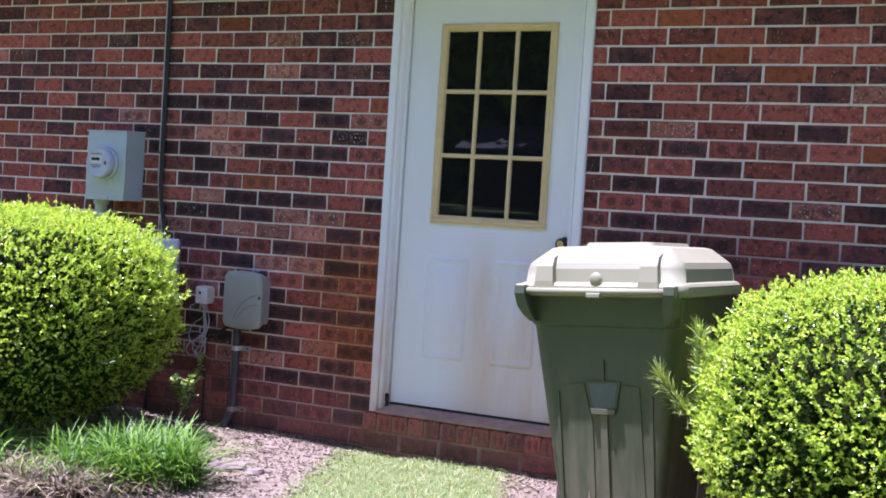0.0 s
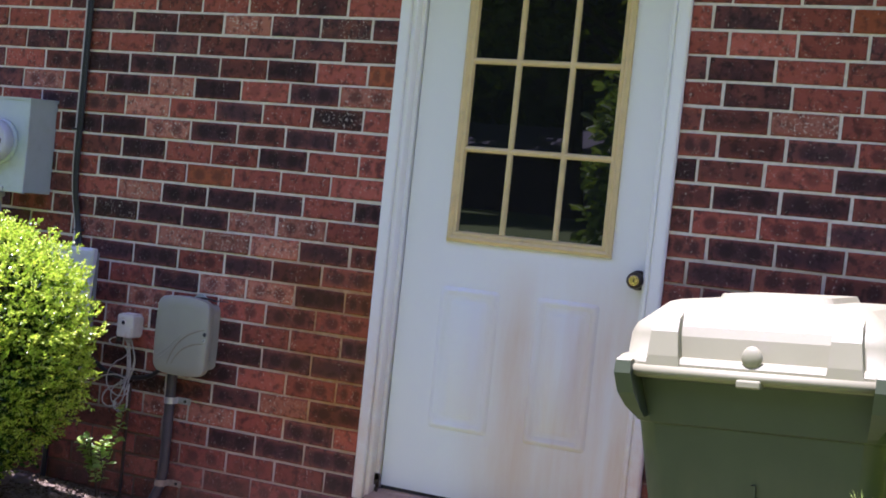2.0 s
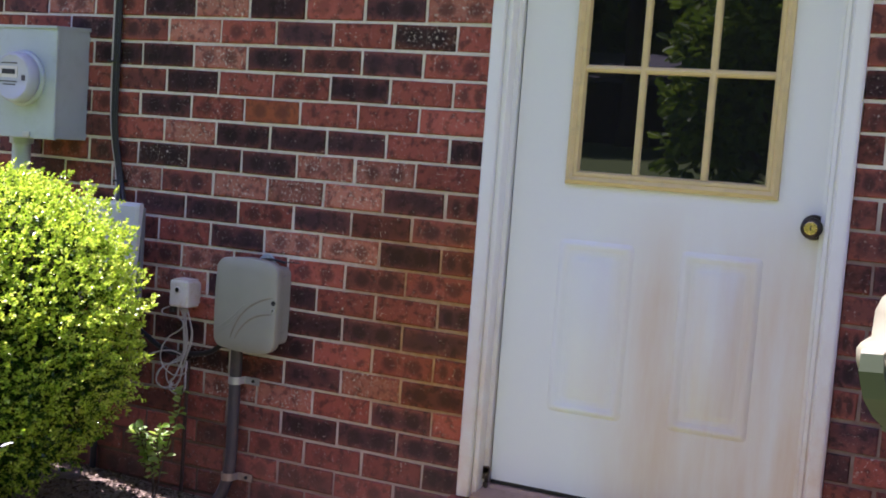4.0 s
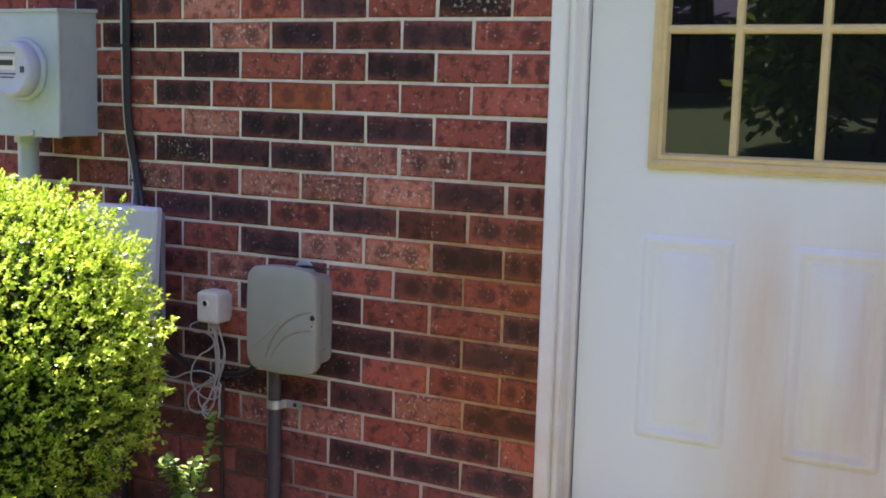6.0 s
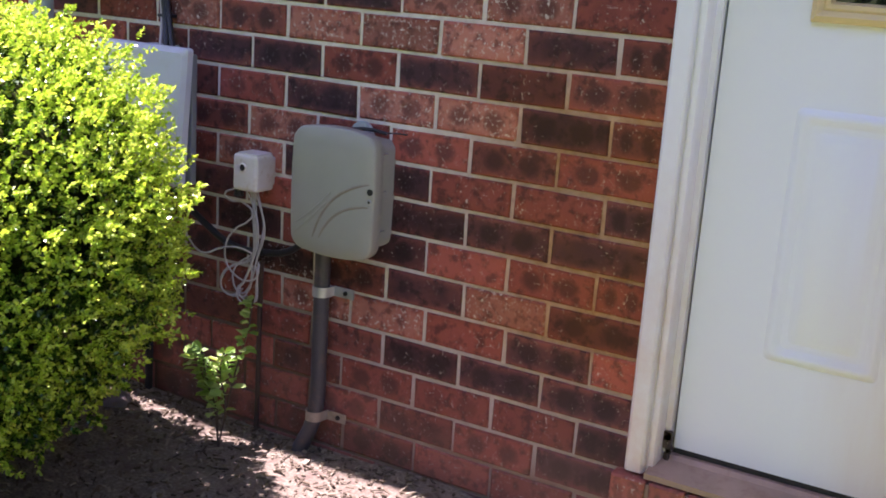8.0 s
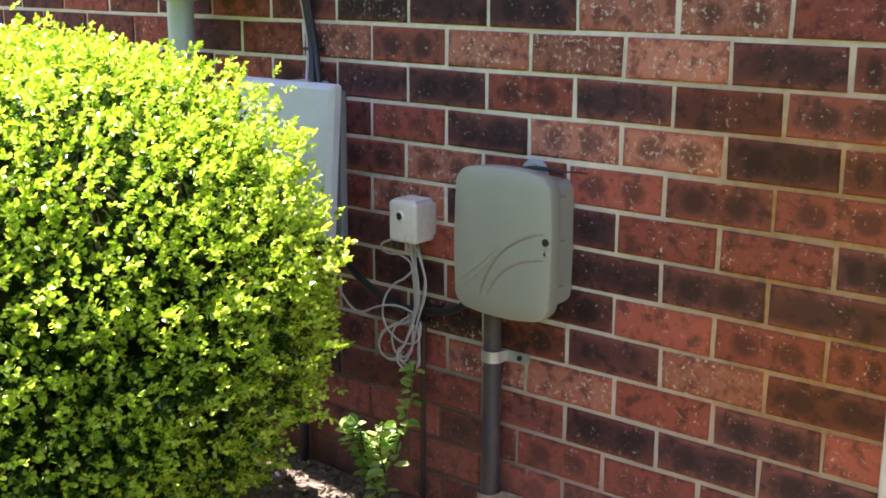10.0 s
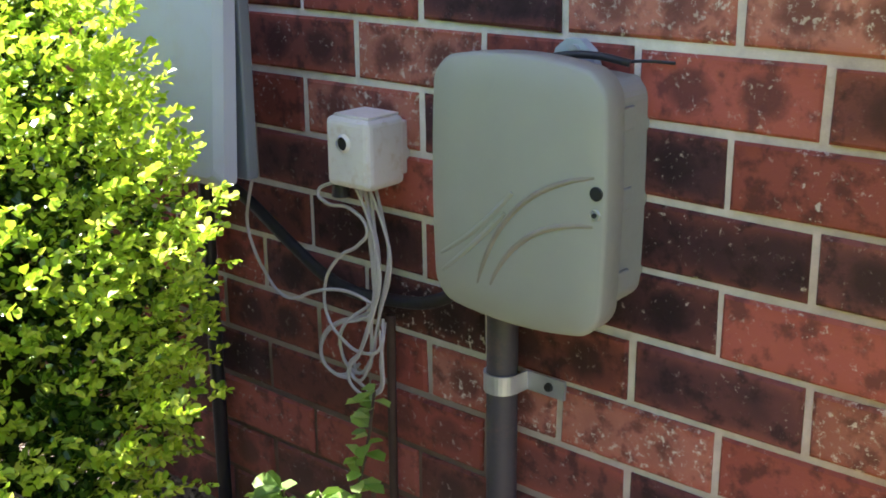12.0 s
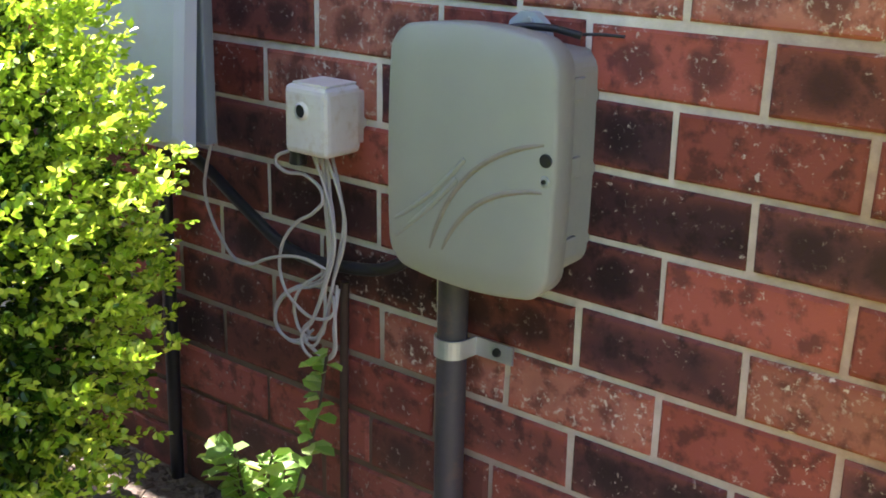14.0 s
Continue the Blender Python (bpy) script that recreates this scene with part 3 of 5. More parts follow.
        loft(bm, [[(x - 0.011, y0 + 0.004, z), (x - 0.008, y0 - 0.006, z), (x, y0 - 0.009, z), (x + 0.008, y0 - 0.006, z), (x + 0.011, y0 + 0.004, z)] for z in (1.188, 2.069)])
        put("muntin", bm, CREAM, slab)
    for z in gz[1:3]:
        bm = bmesh.new()
        loft(bm, [[(x, y0 + 0.004, z - 0.011), (x, y0 - 0.0055, z - 0.008), (x, y0 - 0.0085, z), (x, y0 - 0.0055, z + 0.008), (x, y0 + 0.004, z + 0.011)] for x in (1.0, 1.524)])
        put("muntin", bm, CREAM, slab)
    for i in range(3):
        for j in range(3):
            bm = box_bm(gx[i] - 0.004, gx[i + 1] + 0.004, y0 + 0.003, y0 + 0.009, gz[j] - 0.004, gz[j + 1] + 0.004)
            put("pane", bm, GLASS, slab)
    # black sheet added behind the panes; its colour stands for the unlit room
    put("dark_room_sheet", box_bm(gx0 - 0.02, gx1 + 0.02, y0 + 0.0425, y0 + 0.046, gz0 - 0.02, gz1 + 0.02), BLACK, slab)
    # knob: rose, neck, turned knob, key cylinder
    ky = Matrix.Rotation(radians(90), 4, "X")
    kx, kz = 1.653, 1.090
    put("rose", cyl_bm(0.034, 0.031, 0.010, Matrix.Translation((kx, y0 - 0.005, kz)) @ ky, 32), BRONZE, slab, "dark bronze rose", bevel=0.002)
    bm = bmesh.new()
    prof = [(0.013, 0.010), (0.013, 0.030), (0.022, 0.036), (0.0275, 0.046), (0.0275, 0.056), (0.022, 0.063), (0.016, 0.066)]
    loft(bm, [[(kx + r * math.cos(a), y0 - d, kz + r * math.sin(a)) for a in [2 * math.pi * i / 28 for i in range(28)]] for r, d in prof])
    put("knob", bm, BRONZE, slab, "dark bronze knob", smooth=True)
    bm = cyl_bm(0.0175, 0.0165, 0.006, Matrix.Translation((kx, y0 - 0.068, kz)) @ ky, 28)
    put("key_cylinder", bm, BRASS, slab, "worn brass key cylinder", bevel=0.0015)
    put("keyway", box_bm(kx - 0.0015, kx + 0.0015, y0 - 0.0725, y0 - 0.070, kz - 0.006, kz + 0.006), BLACK, slab)
    # sweep, threshold
    put("door_sweep", box_bm(x0, x1, y0 + 0.002, y0 + 0.040, 0.250, 0.262), BLACK, slab)
    bm = bmesh.new()
    loft(bm, [[(x, -0.035, SILL), (x, -0.035, SILL + 0.012), (x, 0.030, SILL + 0.028), (x, 0.040, SILL + 0.036), (x, 0.095, SILL + 0.036), (x, 0.12, SILL)] for x in (0.782, 1.700)])
    put("threshold", bm, SILL_MAT, label="weathered brown metal threshold", bevel=0.002, seg=1)
    # rotted corner at the casing's foot
    bm = bmesh.new()
    for i in range(14):
        a, b = random.uniform(0.793, 0.812), random.uniform(SILL + 0.03, SILL + 0.085)
        s = random.uniform(0.004, 0.010)
        add_box(bm, a - s * 0.6, a + s * 0.6, 0.024, 0.034, b - s, b + s)
    put("rotted_wood", bm, STEM, label="dark rotted wood at the jamb's foot")
    return unit


build_door()


# ---- things on the wall ----
def build_meter():
    t = empty("electric_meter", (-0.865, 0.0, 1.155), "blue-grey steel electric meter cabinet on the brick wall", "electric meter")
    W, H, D = 0.252, 0.375, 0.155
    body = part("cabinet", box_bm(-W / 2, W / 2, -D + 0.006, 0.008, 0.004, H - 0.006), METER_GREY, t, bevel=0.004)
    part("cover", box_bm(-W / 2 - 0.003, W / 2 + 0.003, -D, -D + 0.016, 0, H - 0.008), METER_GREY, t, bevel=0.004)
    bm = bmesh.new()
    loft(bm, [[(x, -D - 0.006, H - 0.012), (x, -D - 0.006, H - 0.004), (x, 0.008, H + 0.006), (x, 0.008, H - 0.006)] for x in (-W / 2 - 0.006, W / 2 + 0.006)])
    part("rain_cap", bm, METER_GREY, t, bevel=0.0015, seg=1)
    ky = Matrix.Rotation(radians(90), 4, "X")
    c = (-0.005, 0.196)

    def lathe(name, prof, material, label=""):
        bm = bmesh.new()
        loft(bm, [[(c[0] + r * math.cos(a), -D - d, c[1] + r * math.sin(a)) for a in [2 * math.pi * i / 40 for i in range(40)]] for r, d in prof])
        return part(name, bm, material, t, label, smooth=True)
    lathe("socket_ring", [(0.091, -0.004), (0.091, 0.012), (0.086, 0.016), (0.080, 0.016)], METER_GREY)
    dial = lathe("meter_body", [(0.082, 0.010), (0.082, 0.046), (0.079, 0.055), (0.072, 0.060), (0.068, 0.058)], PALE_GREY, "pale grey round meter with a small display")
    part("display", box_bm(c[0] - 0.040, c[0] + 0.016, -D - 0.061, -D - 0.058, c[1] + 0.010, c[1] + 0.026), BLACK, dial, "dark display window")
    part("display_frame", box_bm(c[0] - 0.050, c[0] + 0.026, -D - 0.0595, -D - 0.0578, c[1] - 0.002, c[1] + 0.036), WHITE_PLASTIC, dial)
    for dz, w in ((-0.014, 0.05), (-0.024, 0.035), (0.046, 0.045)):
        part("label_bar", box_bm(c[0] - w, c[0] + w * 0.5, -D - 0.0593, -D - 0.0578, c[1] + dz - 0.002, c[1] + dz + 0.002), CONDUIT, dial)
    part("port", box_bm(c[0] + 0.045, c[0] + 0.058, -D - 0.061, -D - 0.055, c[1] - 0.010, c[1] + 0.008), CONDUIT, dial)
    part("hub", cyl_bm(0.040, 0.040, 0.024, Matrix.Translation((-0.085, -0.075, -0.010)), 28), METER_GREY, t, bevel=0.003)
    part("conduit", cyl_bm(0.031, 0.031, 1.11, Matrix.Translation((-0.085, -0.075, -0.565)), 28), METER_GREY, t, "grey service conduit", smooth=False)
    part("hasp", box_bm(0.0, 0.03, -D - 0.006, -D + 0.002, 0.004, 0.022), GALV, t, bevel=0.002)
    return t


build_meter()


def build_cable_box():
    t = empty("cable_box", (-0.505, 0.0, 0.665), "pale grey plastic cable box with a lifted cover", "utility box")
    part("base", box_bm(-0.12, -0.035, -0.135, 0.008, 0.01, 0.300), METER_GREY, t, "blue-grey base", bevel=0.004)
    part("back_plate", box_bm(-0.145, 0.143, -0.146, -0.128, -0.005, 0.300), SHADED_STEEL, t, "blue-grey back plate, coloured dark as shaded by the cover", bevel=0.003)
    bm = bmesh.new()

    def skin(w, h, r, out, slope):
        return [(px - 0.055 * (0.31 - pz), -out - slope * (0.32 - pz), pz) for px, pz in round_rect(0.005, 0.152, w, h, r, 4)]
    loft(bm, [skin(0.290, 0.325, 0.008, 0.150, 0.016), skin(0.290, 0.325, 0.008, 0.166, 0.030), skin(0.268, 0.303, 0.014, 0.174, 0.030)])
    part("cover", bm, PALE_GREY, t, "pale grey cover", bevel=0.002, seg=1)
    return t


build_cable_box()


def build_wall_cables():
    specs = (("black_cable", 0.0085, BLACK, 0.0, "thick black cable clipped to the brick wall"),
             ("black_cable", 0.0065, BLACK, 0.012, "thin black cable clipped to the brick wall"),
             ("white_wire", 0.004, WIRE_WHITE, -0.013, "thin white wire clipped beside black cables"))
    for name, r, m, dx, label in specs:
        pts = [(-0.622 + dx, -0.012, 2.64), (-0.618 + dx, -0.013, 2.1), (-0.615 + dx, -0.012, 1.62), (-0.613 + dx, -0.013, 1.40), (-0.603 + dx * 0.8, -0.016, 1.20), (-0.572 + dx * 0.9, -0.018, 1.05), (-0.535 + dx * 1.7, -0.050, 0.955)]
        tagged(tube(name, pts, r, m), label, "cable")
    for z, x in ((1.43, -0.614), (1.035, -0.568)):
        bm = box_bm(x - 0.024, x + 0.020, -0.026, 0.004, z - 0.004, z + 0.004)
        tagged(part("cable_clip", bm, BLACK, bevel=0.002), "small black clip holding cables to brick", "cable clip", "clips on the wall cables")
    pts = [(-0.60, -0.06, 0.70), (-0.575, -0.04, 0.63), (-0.50, -0.028, 0.582), (-0.42, -0.026, 0.535), (-0.34, -0.024, 0.498), (-0.24, -0.024, 0.497), (-0.15, -0.026, 0.52), (-0.09, -0.03, 0.575)]
    tagged(tube("black_hose", pts, 0.0085, BLACK), "black cable slung along the brick into a beige box", "cable")
    pts = [(0.08, -0.010, 0.832), (0.115, -0.006, 0.834), (0.142, -0.003, 0.834)]
    tagged(tube("thin_cable", [(0.02, -0.022, 0.842)] + pts, 0.0018, BLACK), "thin black cable lying along a mortar joint", "cable")
    tagged(tube("down_lead", [(-0.252, -0.012, 0.47), (-0.254, -0.012, 0.3), (-0.256, -0.010, 0.10), (-0.258, -0.010, 0.0)], 0.0062, LEAD_BROWN), "dark lead running down the brick into mulch", "cable")
    tagged(tube("down_lead", [(-0.62, -0.014, 0.64), (-0.625, -0.014, 0.3), (-0.63, -0.012, 0.0)], 0.011, BLACK), "thick dark lead below the cable box", "cable")


build_wall_cables()


def build_beige_box():
    t = empty("control_box", (0.017, 0.0, 0.695), "beige plastic control box with curved cover on brick", "control box")

    def outline(w, h, bulge, r, n=7):
        pts = []
        for sx, sy, a0 in ((1, 1, 0), (-1, 1, 90), (-1, -1, 180), (1, -1, 270)):
            for i in range(n):
                a = radians(a0 + 90 * i / (n - 1))
                x = sx * (w / 2 - r) + r * math.cos(a)
                z = sy * (h / 2 - r) + r * math.sin(a)
                pts.append((x, z))
        full = []
        for i, ((x, z), (x2, z2)) in enumerate(zip(pts, pts[1:] + pts[:1])):
            full.append((x, z))
            if i % n == n - 1:
                for k in range(1, 8):
                    full.append((x + (x2 - x) * k / 8, z + (z2 - z) * k / 8))
        return [(x + bulge * 0.4 * math.copysign(1, x) * max(0, 1 - (2 * z / h) ** 2) * (abs(x) / (w / 2)) ** 4, z + bulge * math.copysign(1, z) * max(0, 1 - (2 * x / w) ** 2) * (abs(z) / (h / 2)) ** 4) for x, z in full]
    bm = bmesh.new()
    rings = [[(x, 0.008, z) for x, z in outline(0.184, 0.240, 0.006, 0.02)],
             [(x, -0.060, z) for x, z in outline(0.188, 0.242, 0.006, 0.02)]]
    loft(bm, rings)
    part("case", bm, BOX_BEIGE, t, bevel=0.0015, seg=1)
    bm = bmesh.new()
    rings = []
    for w, h, y in ((0.210, 0.262, -0.058), (0.218, 0.270, -0.064), (0.220, 0.272, -0.093), (0.218, 0.270, -0.0965), (0.212, 0.264, -0.0988), (0.15, 0.20, -0.1018), (0.08, 0.10, -0.103), (0.02, 0.025, -0.1035)):
        rings.append([(x - 0.006, y, z) for x, z in outline(w, h, 0.013 * w / 0.23, min(0.026, w * 0.14))])
    loft(bm, rings)
    cover = part("cover", bm, BOX_BEIGE, t, smooth=True)
    # swept ribs on the cover
    for p0, p1, p2 in (((-0.052, -0.108), (-0.016, 0.012), (0.095, 0.034)), ((-0.034, -0.106), (0.004, -0.022), (0.095, -0.017)), ((-0.106, -0.084), (-0.045, -0.045), (-0.004, 0.004)), ((-0.104, -0.104), (-0.05, -0.060), (-0.014, -0.020))):
        pts = []
        for k in range(13):
            u = k / 12
            x = (1 - u) ** 2 * p0[0] + 2 * u * (1 - u) * p1[0] + u * u * p2[0]
            z = (1 - u) ** 2 * p0[1] + 2 * u * (1 - u) * p1[1] + u * u * p2[1]
            e = max(abs(x + 0.006) / 0.110, abs(z) / 0.135)
            pts.append((x, -0.1035 + 0.0070 * e ** 3 + 0.0014, z))
        tube("swept_rib", pts, 0.0034, BOX_DIRT if p0[0] > -0.09 else BOX_BEIGE, cover, res=3)
    ky = Matrix.Rotation(radians(90), 4, "X")
    part("lock", cyl_bm(0.0075, 0.0075, 0.006, Matrix.Translation((0.098, -0.0980, 0.018)) @ ky, 24), BLACK, cover, "black round lock", bevel=0.001)
    part("indicator", cyl_bm(0.006, 0.006, 0.006, Matrix.Translation((0.098, -0.0980, -0.004)) @ ky, 20), GALV, cover, "small grey stud", bevel=0.001)
    part("indicator_pin", cyl_bm(0.0026, 0.0026, 0.006, Matrix.Translation((0.098, -0.1000, -0.004)) @ ky, 12), BLACK, cover)
    for z in (0.085, 0.0, -0.09):
        part("hinge_lug", box_bm(0.086, 0.0985, -0.062, -0.030, z - 0.012, z + 0.012), BOX_BEIGE, t, bevel=0.002)
    # hanging lug on top
    bm = bmesh.new()
    prof = [(0.0, 0.0), (0.004, 0.016), (0.018, 0.027), (0.036, 0.027), (0.050, 0.016), (0.056, 0.0)]
    loft(bm, [[(x - 0.012, y, 0.130 + z) for x, z in prof] for y in (-0.012, -0.024)])
    part("mounting_lug", bm, METER_GREY, t, "grey mounting lug", bevel=0.002)
    part("lug_screw", cyl_bm(0.006, 0.006, 0.006, Matrix.Translation((0.018, -0.026, 0.146)) @ ky, 14), GALV, t)
    part("gland", cyl_bm(0.026, 0.026, 0.03, Matrix.Translation((-0.072, -0.030, -0.128)), 24), CONDUIT, t, bevel=0.002)
    tube("lead", [(-0.035, -0.034, 0.128), (0.015, -0.040, 0.142), (0.055, -0.036, 0.144), (0.085, -0.024, 0.138)], 0.0042, BLACK, t, "black lead over the top edge", res=3)
    return t


build_beige_box()


def build_conduit():
    t = empty("conduit_pipe", (-0.054, -0.030, 0.0), "dark grey plastic conduit running down into mulch", "conduit")
    tube("pipe", [(0.0, 0, 0.57), (0.0, 0, 0.42), (0.0, 0, 0.28), (-0.002, 0, 0.15), (-0.012, -0.002, 0.10), (-0.034, -0.008, 0.045), (-0.054, -0.014, 0.0), (-0.070, -0.02, -0.05)], 0.0190, CONDUIT, t, res=6)
    for z in (0.440, 0.125):
        x0 = 0.0 if z > 0.2 else -0.006
        bm = bmesh.new()
        n = 14
        ring = []
        for r in (0.0200, 0.0225):
            ring.append([(x0 + r * math.cos(math.pi * (1 + i / n)), r * math.sin(math.pi * (1 + i / n))) for i in range(n + 1)])
        outer = ring[1] + [(x0 + 0.024, 0.018), (x0 + 0.078, 0.018), (x0 + 0.078, 0.0215), (x0 + 0.0215, 0.0215)] + ring[0][::-1] + [(x0 - 0.0215, 0.029), (x0 - 0.024, 0.029)]
        step_profile(bm, outer, z - 0.012, z + 0.012)
        part("strap", bm, GALV if z > 0.2 else STRAP_MUD, t, "galvanised strap" if z > 0.2 else "mud-stained strap")
        part("strap_screw", cyl_bm(0.006, 0.005, 0.005, Matrix.Translation((x0 + 0.056, 0.0165, z)) @ Matrix.Rotation(radians(90), 4, "X"), 14), BLACK, t)
    return t


build_conduit()


def build_sensor():
    t = empty("sensor_box", (-0.259, 0.0, 0.652), "small white plastic sensor box with brown stains", "sensor box")
    part("housing", box_bm(-0.0375, 0.0375, -0.077, -0.010, 0.0, 0.088), WHITE_PLASTIC, t, bevel=0.009, seg=3)
    part("wall_plate", box_bm(-0.030, 0.030, -0.012, 0.008, 0.010, 0.078), WHITE_PLASTIC, t, bevel=0.003)
    ky = Matrix.Rotation(radians(90), 4, "X")
    part("lens", cyl_bm(0.0085, 0.0085, 0.004, Matrix.Translation((-0.004, -0.0765, 0.057)) @ ky, 24), BLACK, t, "dark round lens")
    bm = bmesh.new()
    bmesh.ops.create_cone(bm, cap_ends=False, segments=24, radius1=0.0125, radius2=0.0085, depth=0.005, matrix=Matrix.Translation((-0.004, -0.0785, 0.057)) @ ky)
    part("lens_rim", bm, WHITE_PLASTIC, t)
    part("lid_lip", box_bm(-0.027, 0.032, -0.070, -0.016, 0.0875, 0.091), WHITE_PLASTIC, t, bevel=0.001)
    part("plug", cyl_bm(0.012, 0.010, 0.020, Matrix.Translation((-0.034, -0.055, -0.009)), 18), BLACK, t, "black plug", bevel=0.002)
    return t


build_sensor()


def build_wire_bundle():
    t = empty("wire_bundle", (-0.26, -0.045, 0.64), "bundle of thin white wires looped under a sensor box", "wires")
    runs = (
        ((-.32, .645), (-.343, .628), (-.332, .618), (-.28, .617), (-.25, .595), (-.264, .575), (-.304, .549), (-.337, .50), (-.334, .457), (-.305, .433), (-.264, .426), (-.230, .445), (-.239, .476)),
        ((-.278, .66), (-.252, .607), (-.239, .569), (-.236, .537), (-.247, .493), (-.276, .423), (-.299, .392), (-.276, .372), (-.253, .371), (-.237, .387), (-.235, .42), (-.239, .47)),
        ((-.258, .66), (-.231, .602), (-.221, .572), (-.225, .539), (-.239, .495), (-.253, .445), (-.264, .413), (-.288, .387), (-.303, .40)),
        ((-.266, .66), (-.258, .59), (-.253, .542), (-.258, .491), (-.281, .469), (-.323, .451), (-.353, .426), (-.357, .399), (-.342, .380), (-.311, .379), (-.295, .395)),
        ((-.474, .675), (-.464, .631), (-.477, .598), (-.488, .561), (-.479, .526), (-.454, .495), (-.422, .474), (-.393, .473), (-.358, .489), (-.322, .50), (-.287, .502), (-.258, .493)),
        ((-.264, .489), (-.305, .451), (-.314, .414), (-.299, .391), (-.264, .40), (-.253, .433), (-.25, .475), (-.242, .53), (-.246, .60), (-.262, .66)),
    )
    for k, run in enumerate(runs):
        y = 0.004 * (k % 4) - 0.006
        tube("wire", [(x + 0.26, y + (0.010 if i in (0, len(run) - 1) else 0.004 * math.sin(i + k)), z - 0.64) for i, (x, z) in enumerate(run)], 0.0023, WIRE_WHITE, t, res=3)
        if k in (1, 2, 3):
            tube("wire", [(x + 0.266, y - 0.007, z - 0.643 + 0.004 * math.sin(i * 1.7)) for i, (x, z) in enumerate(run)], 0.0021, WIRE_WHITE, t, res=3)
    return t


build_wire_bundle()


# ---- wheeled bin ----
def build_bin():
    t = empty("wheeled_bin", (2.238, -0.80, 0.035), "olive green wheeled rubbish bin with a cream lid", "rubbish bin")
    t.matrix_basis = pose(2.283, -0.795, 0.035, 0, -4.2, -6)

    def sect(z):
        u = z / 0.90
        return 0.365 + 0.202 * u, 0.48 + 0.155 * u
    bm = bmesh.new()
    rings = []
    for z, gx, gy in ((0.0, -0.03, -0.03), (0.012, 0, 0), (0.20, 0, 0), (0.45, 0, 0), (0.70, 0, 0), (0.795, 0, 0), (0.80, 0.014, 0.014), (0.895, 0.016, 0.016), (0.90, 0.028, 0.028), (0.918, 0.028, 0.028), (0.918, -0.02, -0.02), (0.80, -0.03, -0.03)):
        w, d = sect(min(z, 0.918))
        rings.append([(x, y, z) for x, y in round_rect(0, 0, w + gx, d + gy, 0.045, 5)])
    loft(bm, rings)
    body = part("body", bm, BIN_GREEN, t, bevel=0.0)
    for f in body.data.polygons:
        f.use_smooth = abs(f.normal.z) < 0.4 and f.area < 0.02
    # front relief: pocket frame, grey slab for the shaded recess, centre rib, flat panels

    def fy(z):
        return -sect(z)[1] / 2

    def slab(name, outline, proud, material, parent=body, label="", bev=0.003):
        bm = bmesh.new()
        loft(bm, [[(x, fy(z) + 0.004, z) for x, z in outline], [(x * 0.985, fy(z) - proud, z) for x, z in outline]])
        return part(name, bm, material, parent, label, bevel=bev, seg=2)
    slab("pocket_frame", [(-0.066, 0.605), (-0.046, 0.50), (-0.03, 0.485), (0.03, 0.485), (0.046, 0.50), (0.066, 0.605)], 0.007, BIN_GREEN)
    # slab, not a hollow; the recess's shade is put into its grey
    slab("pocket", [(-0.054, 0.597), (-0.040, 0.515), (-0.028, 0.505), (0.028, 0.505), (0.040, 0.515), (0.054, 0.597)], 0.0085, POCKET, label="shaded grey grip pocket", bev=0.0)
    slab("pocket_lip", [(-0.046, 0.508), (-0.044, 0.490), (0.044, 0.490), (0.046, 0.508)], 0.017, WORN_TAN, label="worn pale lip", bev=0.004)
    slab("centre_rib", [(-0.013, 0.486), (-0.013, 0.03), (0.013, 0.03), (0.013, 0.486)], 0.010, WORN_TAN, label="worn tan rib")
    slab("centre_rib", [(-0.005, 0.68), (-0.005, 0.605), (0.005, 0.605), (0.005, 0.68)], 0.008, BIN_GREEN)
    for s in (-1, 1):
        slab("raised_panel", [(s * 0.075, 0.595), (s * 0.135, 0.590), (s * 0.150, 0.05), (s * 0.045, 0.05), (s * 0.045, 0.46)][::s], 0.0045, BIN_GREEN)
        slab("flute", [(s * 0.172, 0.56), (s * 0.184, 0.56), (s * 0.176, 0.10), (s * 0.166, 0.10)][::s], 0.006, BIN_GREEN)
    # lid: flange, chamfered dome, crown and straps
    lid = empty("lid", (0, 0, 0.918), "", "")
    lid.scale = (1.085, 1.02, 1.22)
    del_keys = [k for k in ("label", "category") if k in lid.keys()]
    for k in del_keys:
        del lid[k]
    lid.parent = t
    bm = bmesh.new()
    rings = []
    for w, d, z, oy in ((0.575, 0.690, -0.012, -0.012), (0.582, 0.697, 0.0, -0.012), (0.582, 0.697, 0.016, -0.012), (0.570, 0.685, 0.024, -0.012), (0.548, 0.655, 0.028, -0.012), (0.540, 0.645, 0.066, -0.010), (0.524, 0.630, 0.084, -0.008), (0.41, 0.56, 0.126, 0.0), (0.37, 0.52, 0.131, 0.0), (0.2, 0.3, 0.134, 0.0)):
        rings.append([(x, y, z) for x, y in round_rect(0, oy, w, d, min(0.06, w * 0.16), 6)])
    loft(bm, rings)
    shell = part("lid_shell", bm, BIN_CREAM, lid, smooth=False, bevel=0.0)
    for f in shell.data.polygons:
        f.use_smooth = f.area < 0.003
    for x in (-0.178, 0.178):
        bm = bmesh.new()
        sec = ((-0.368, 0.004, 0.036), (-0.366, 0.030, 0.032), (-0.356, 0.074, 0.028), (-0.335, 0.098, 0.026), (-0.255, 0.120, 0.022))
        loft(bm, [[(x - w, y, z), (x + w, y, z), (x + w * 1.15, y + 0.07, z - 0.012), (x - w * 1.15, y + 0.07, z - 0.012)] for y, z, w in sec])
        part("strap_rib", bm, BIN_CREAM, lid, bevel=0.005)
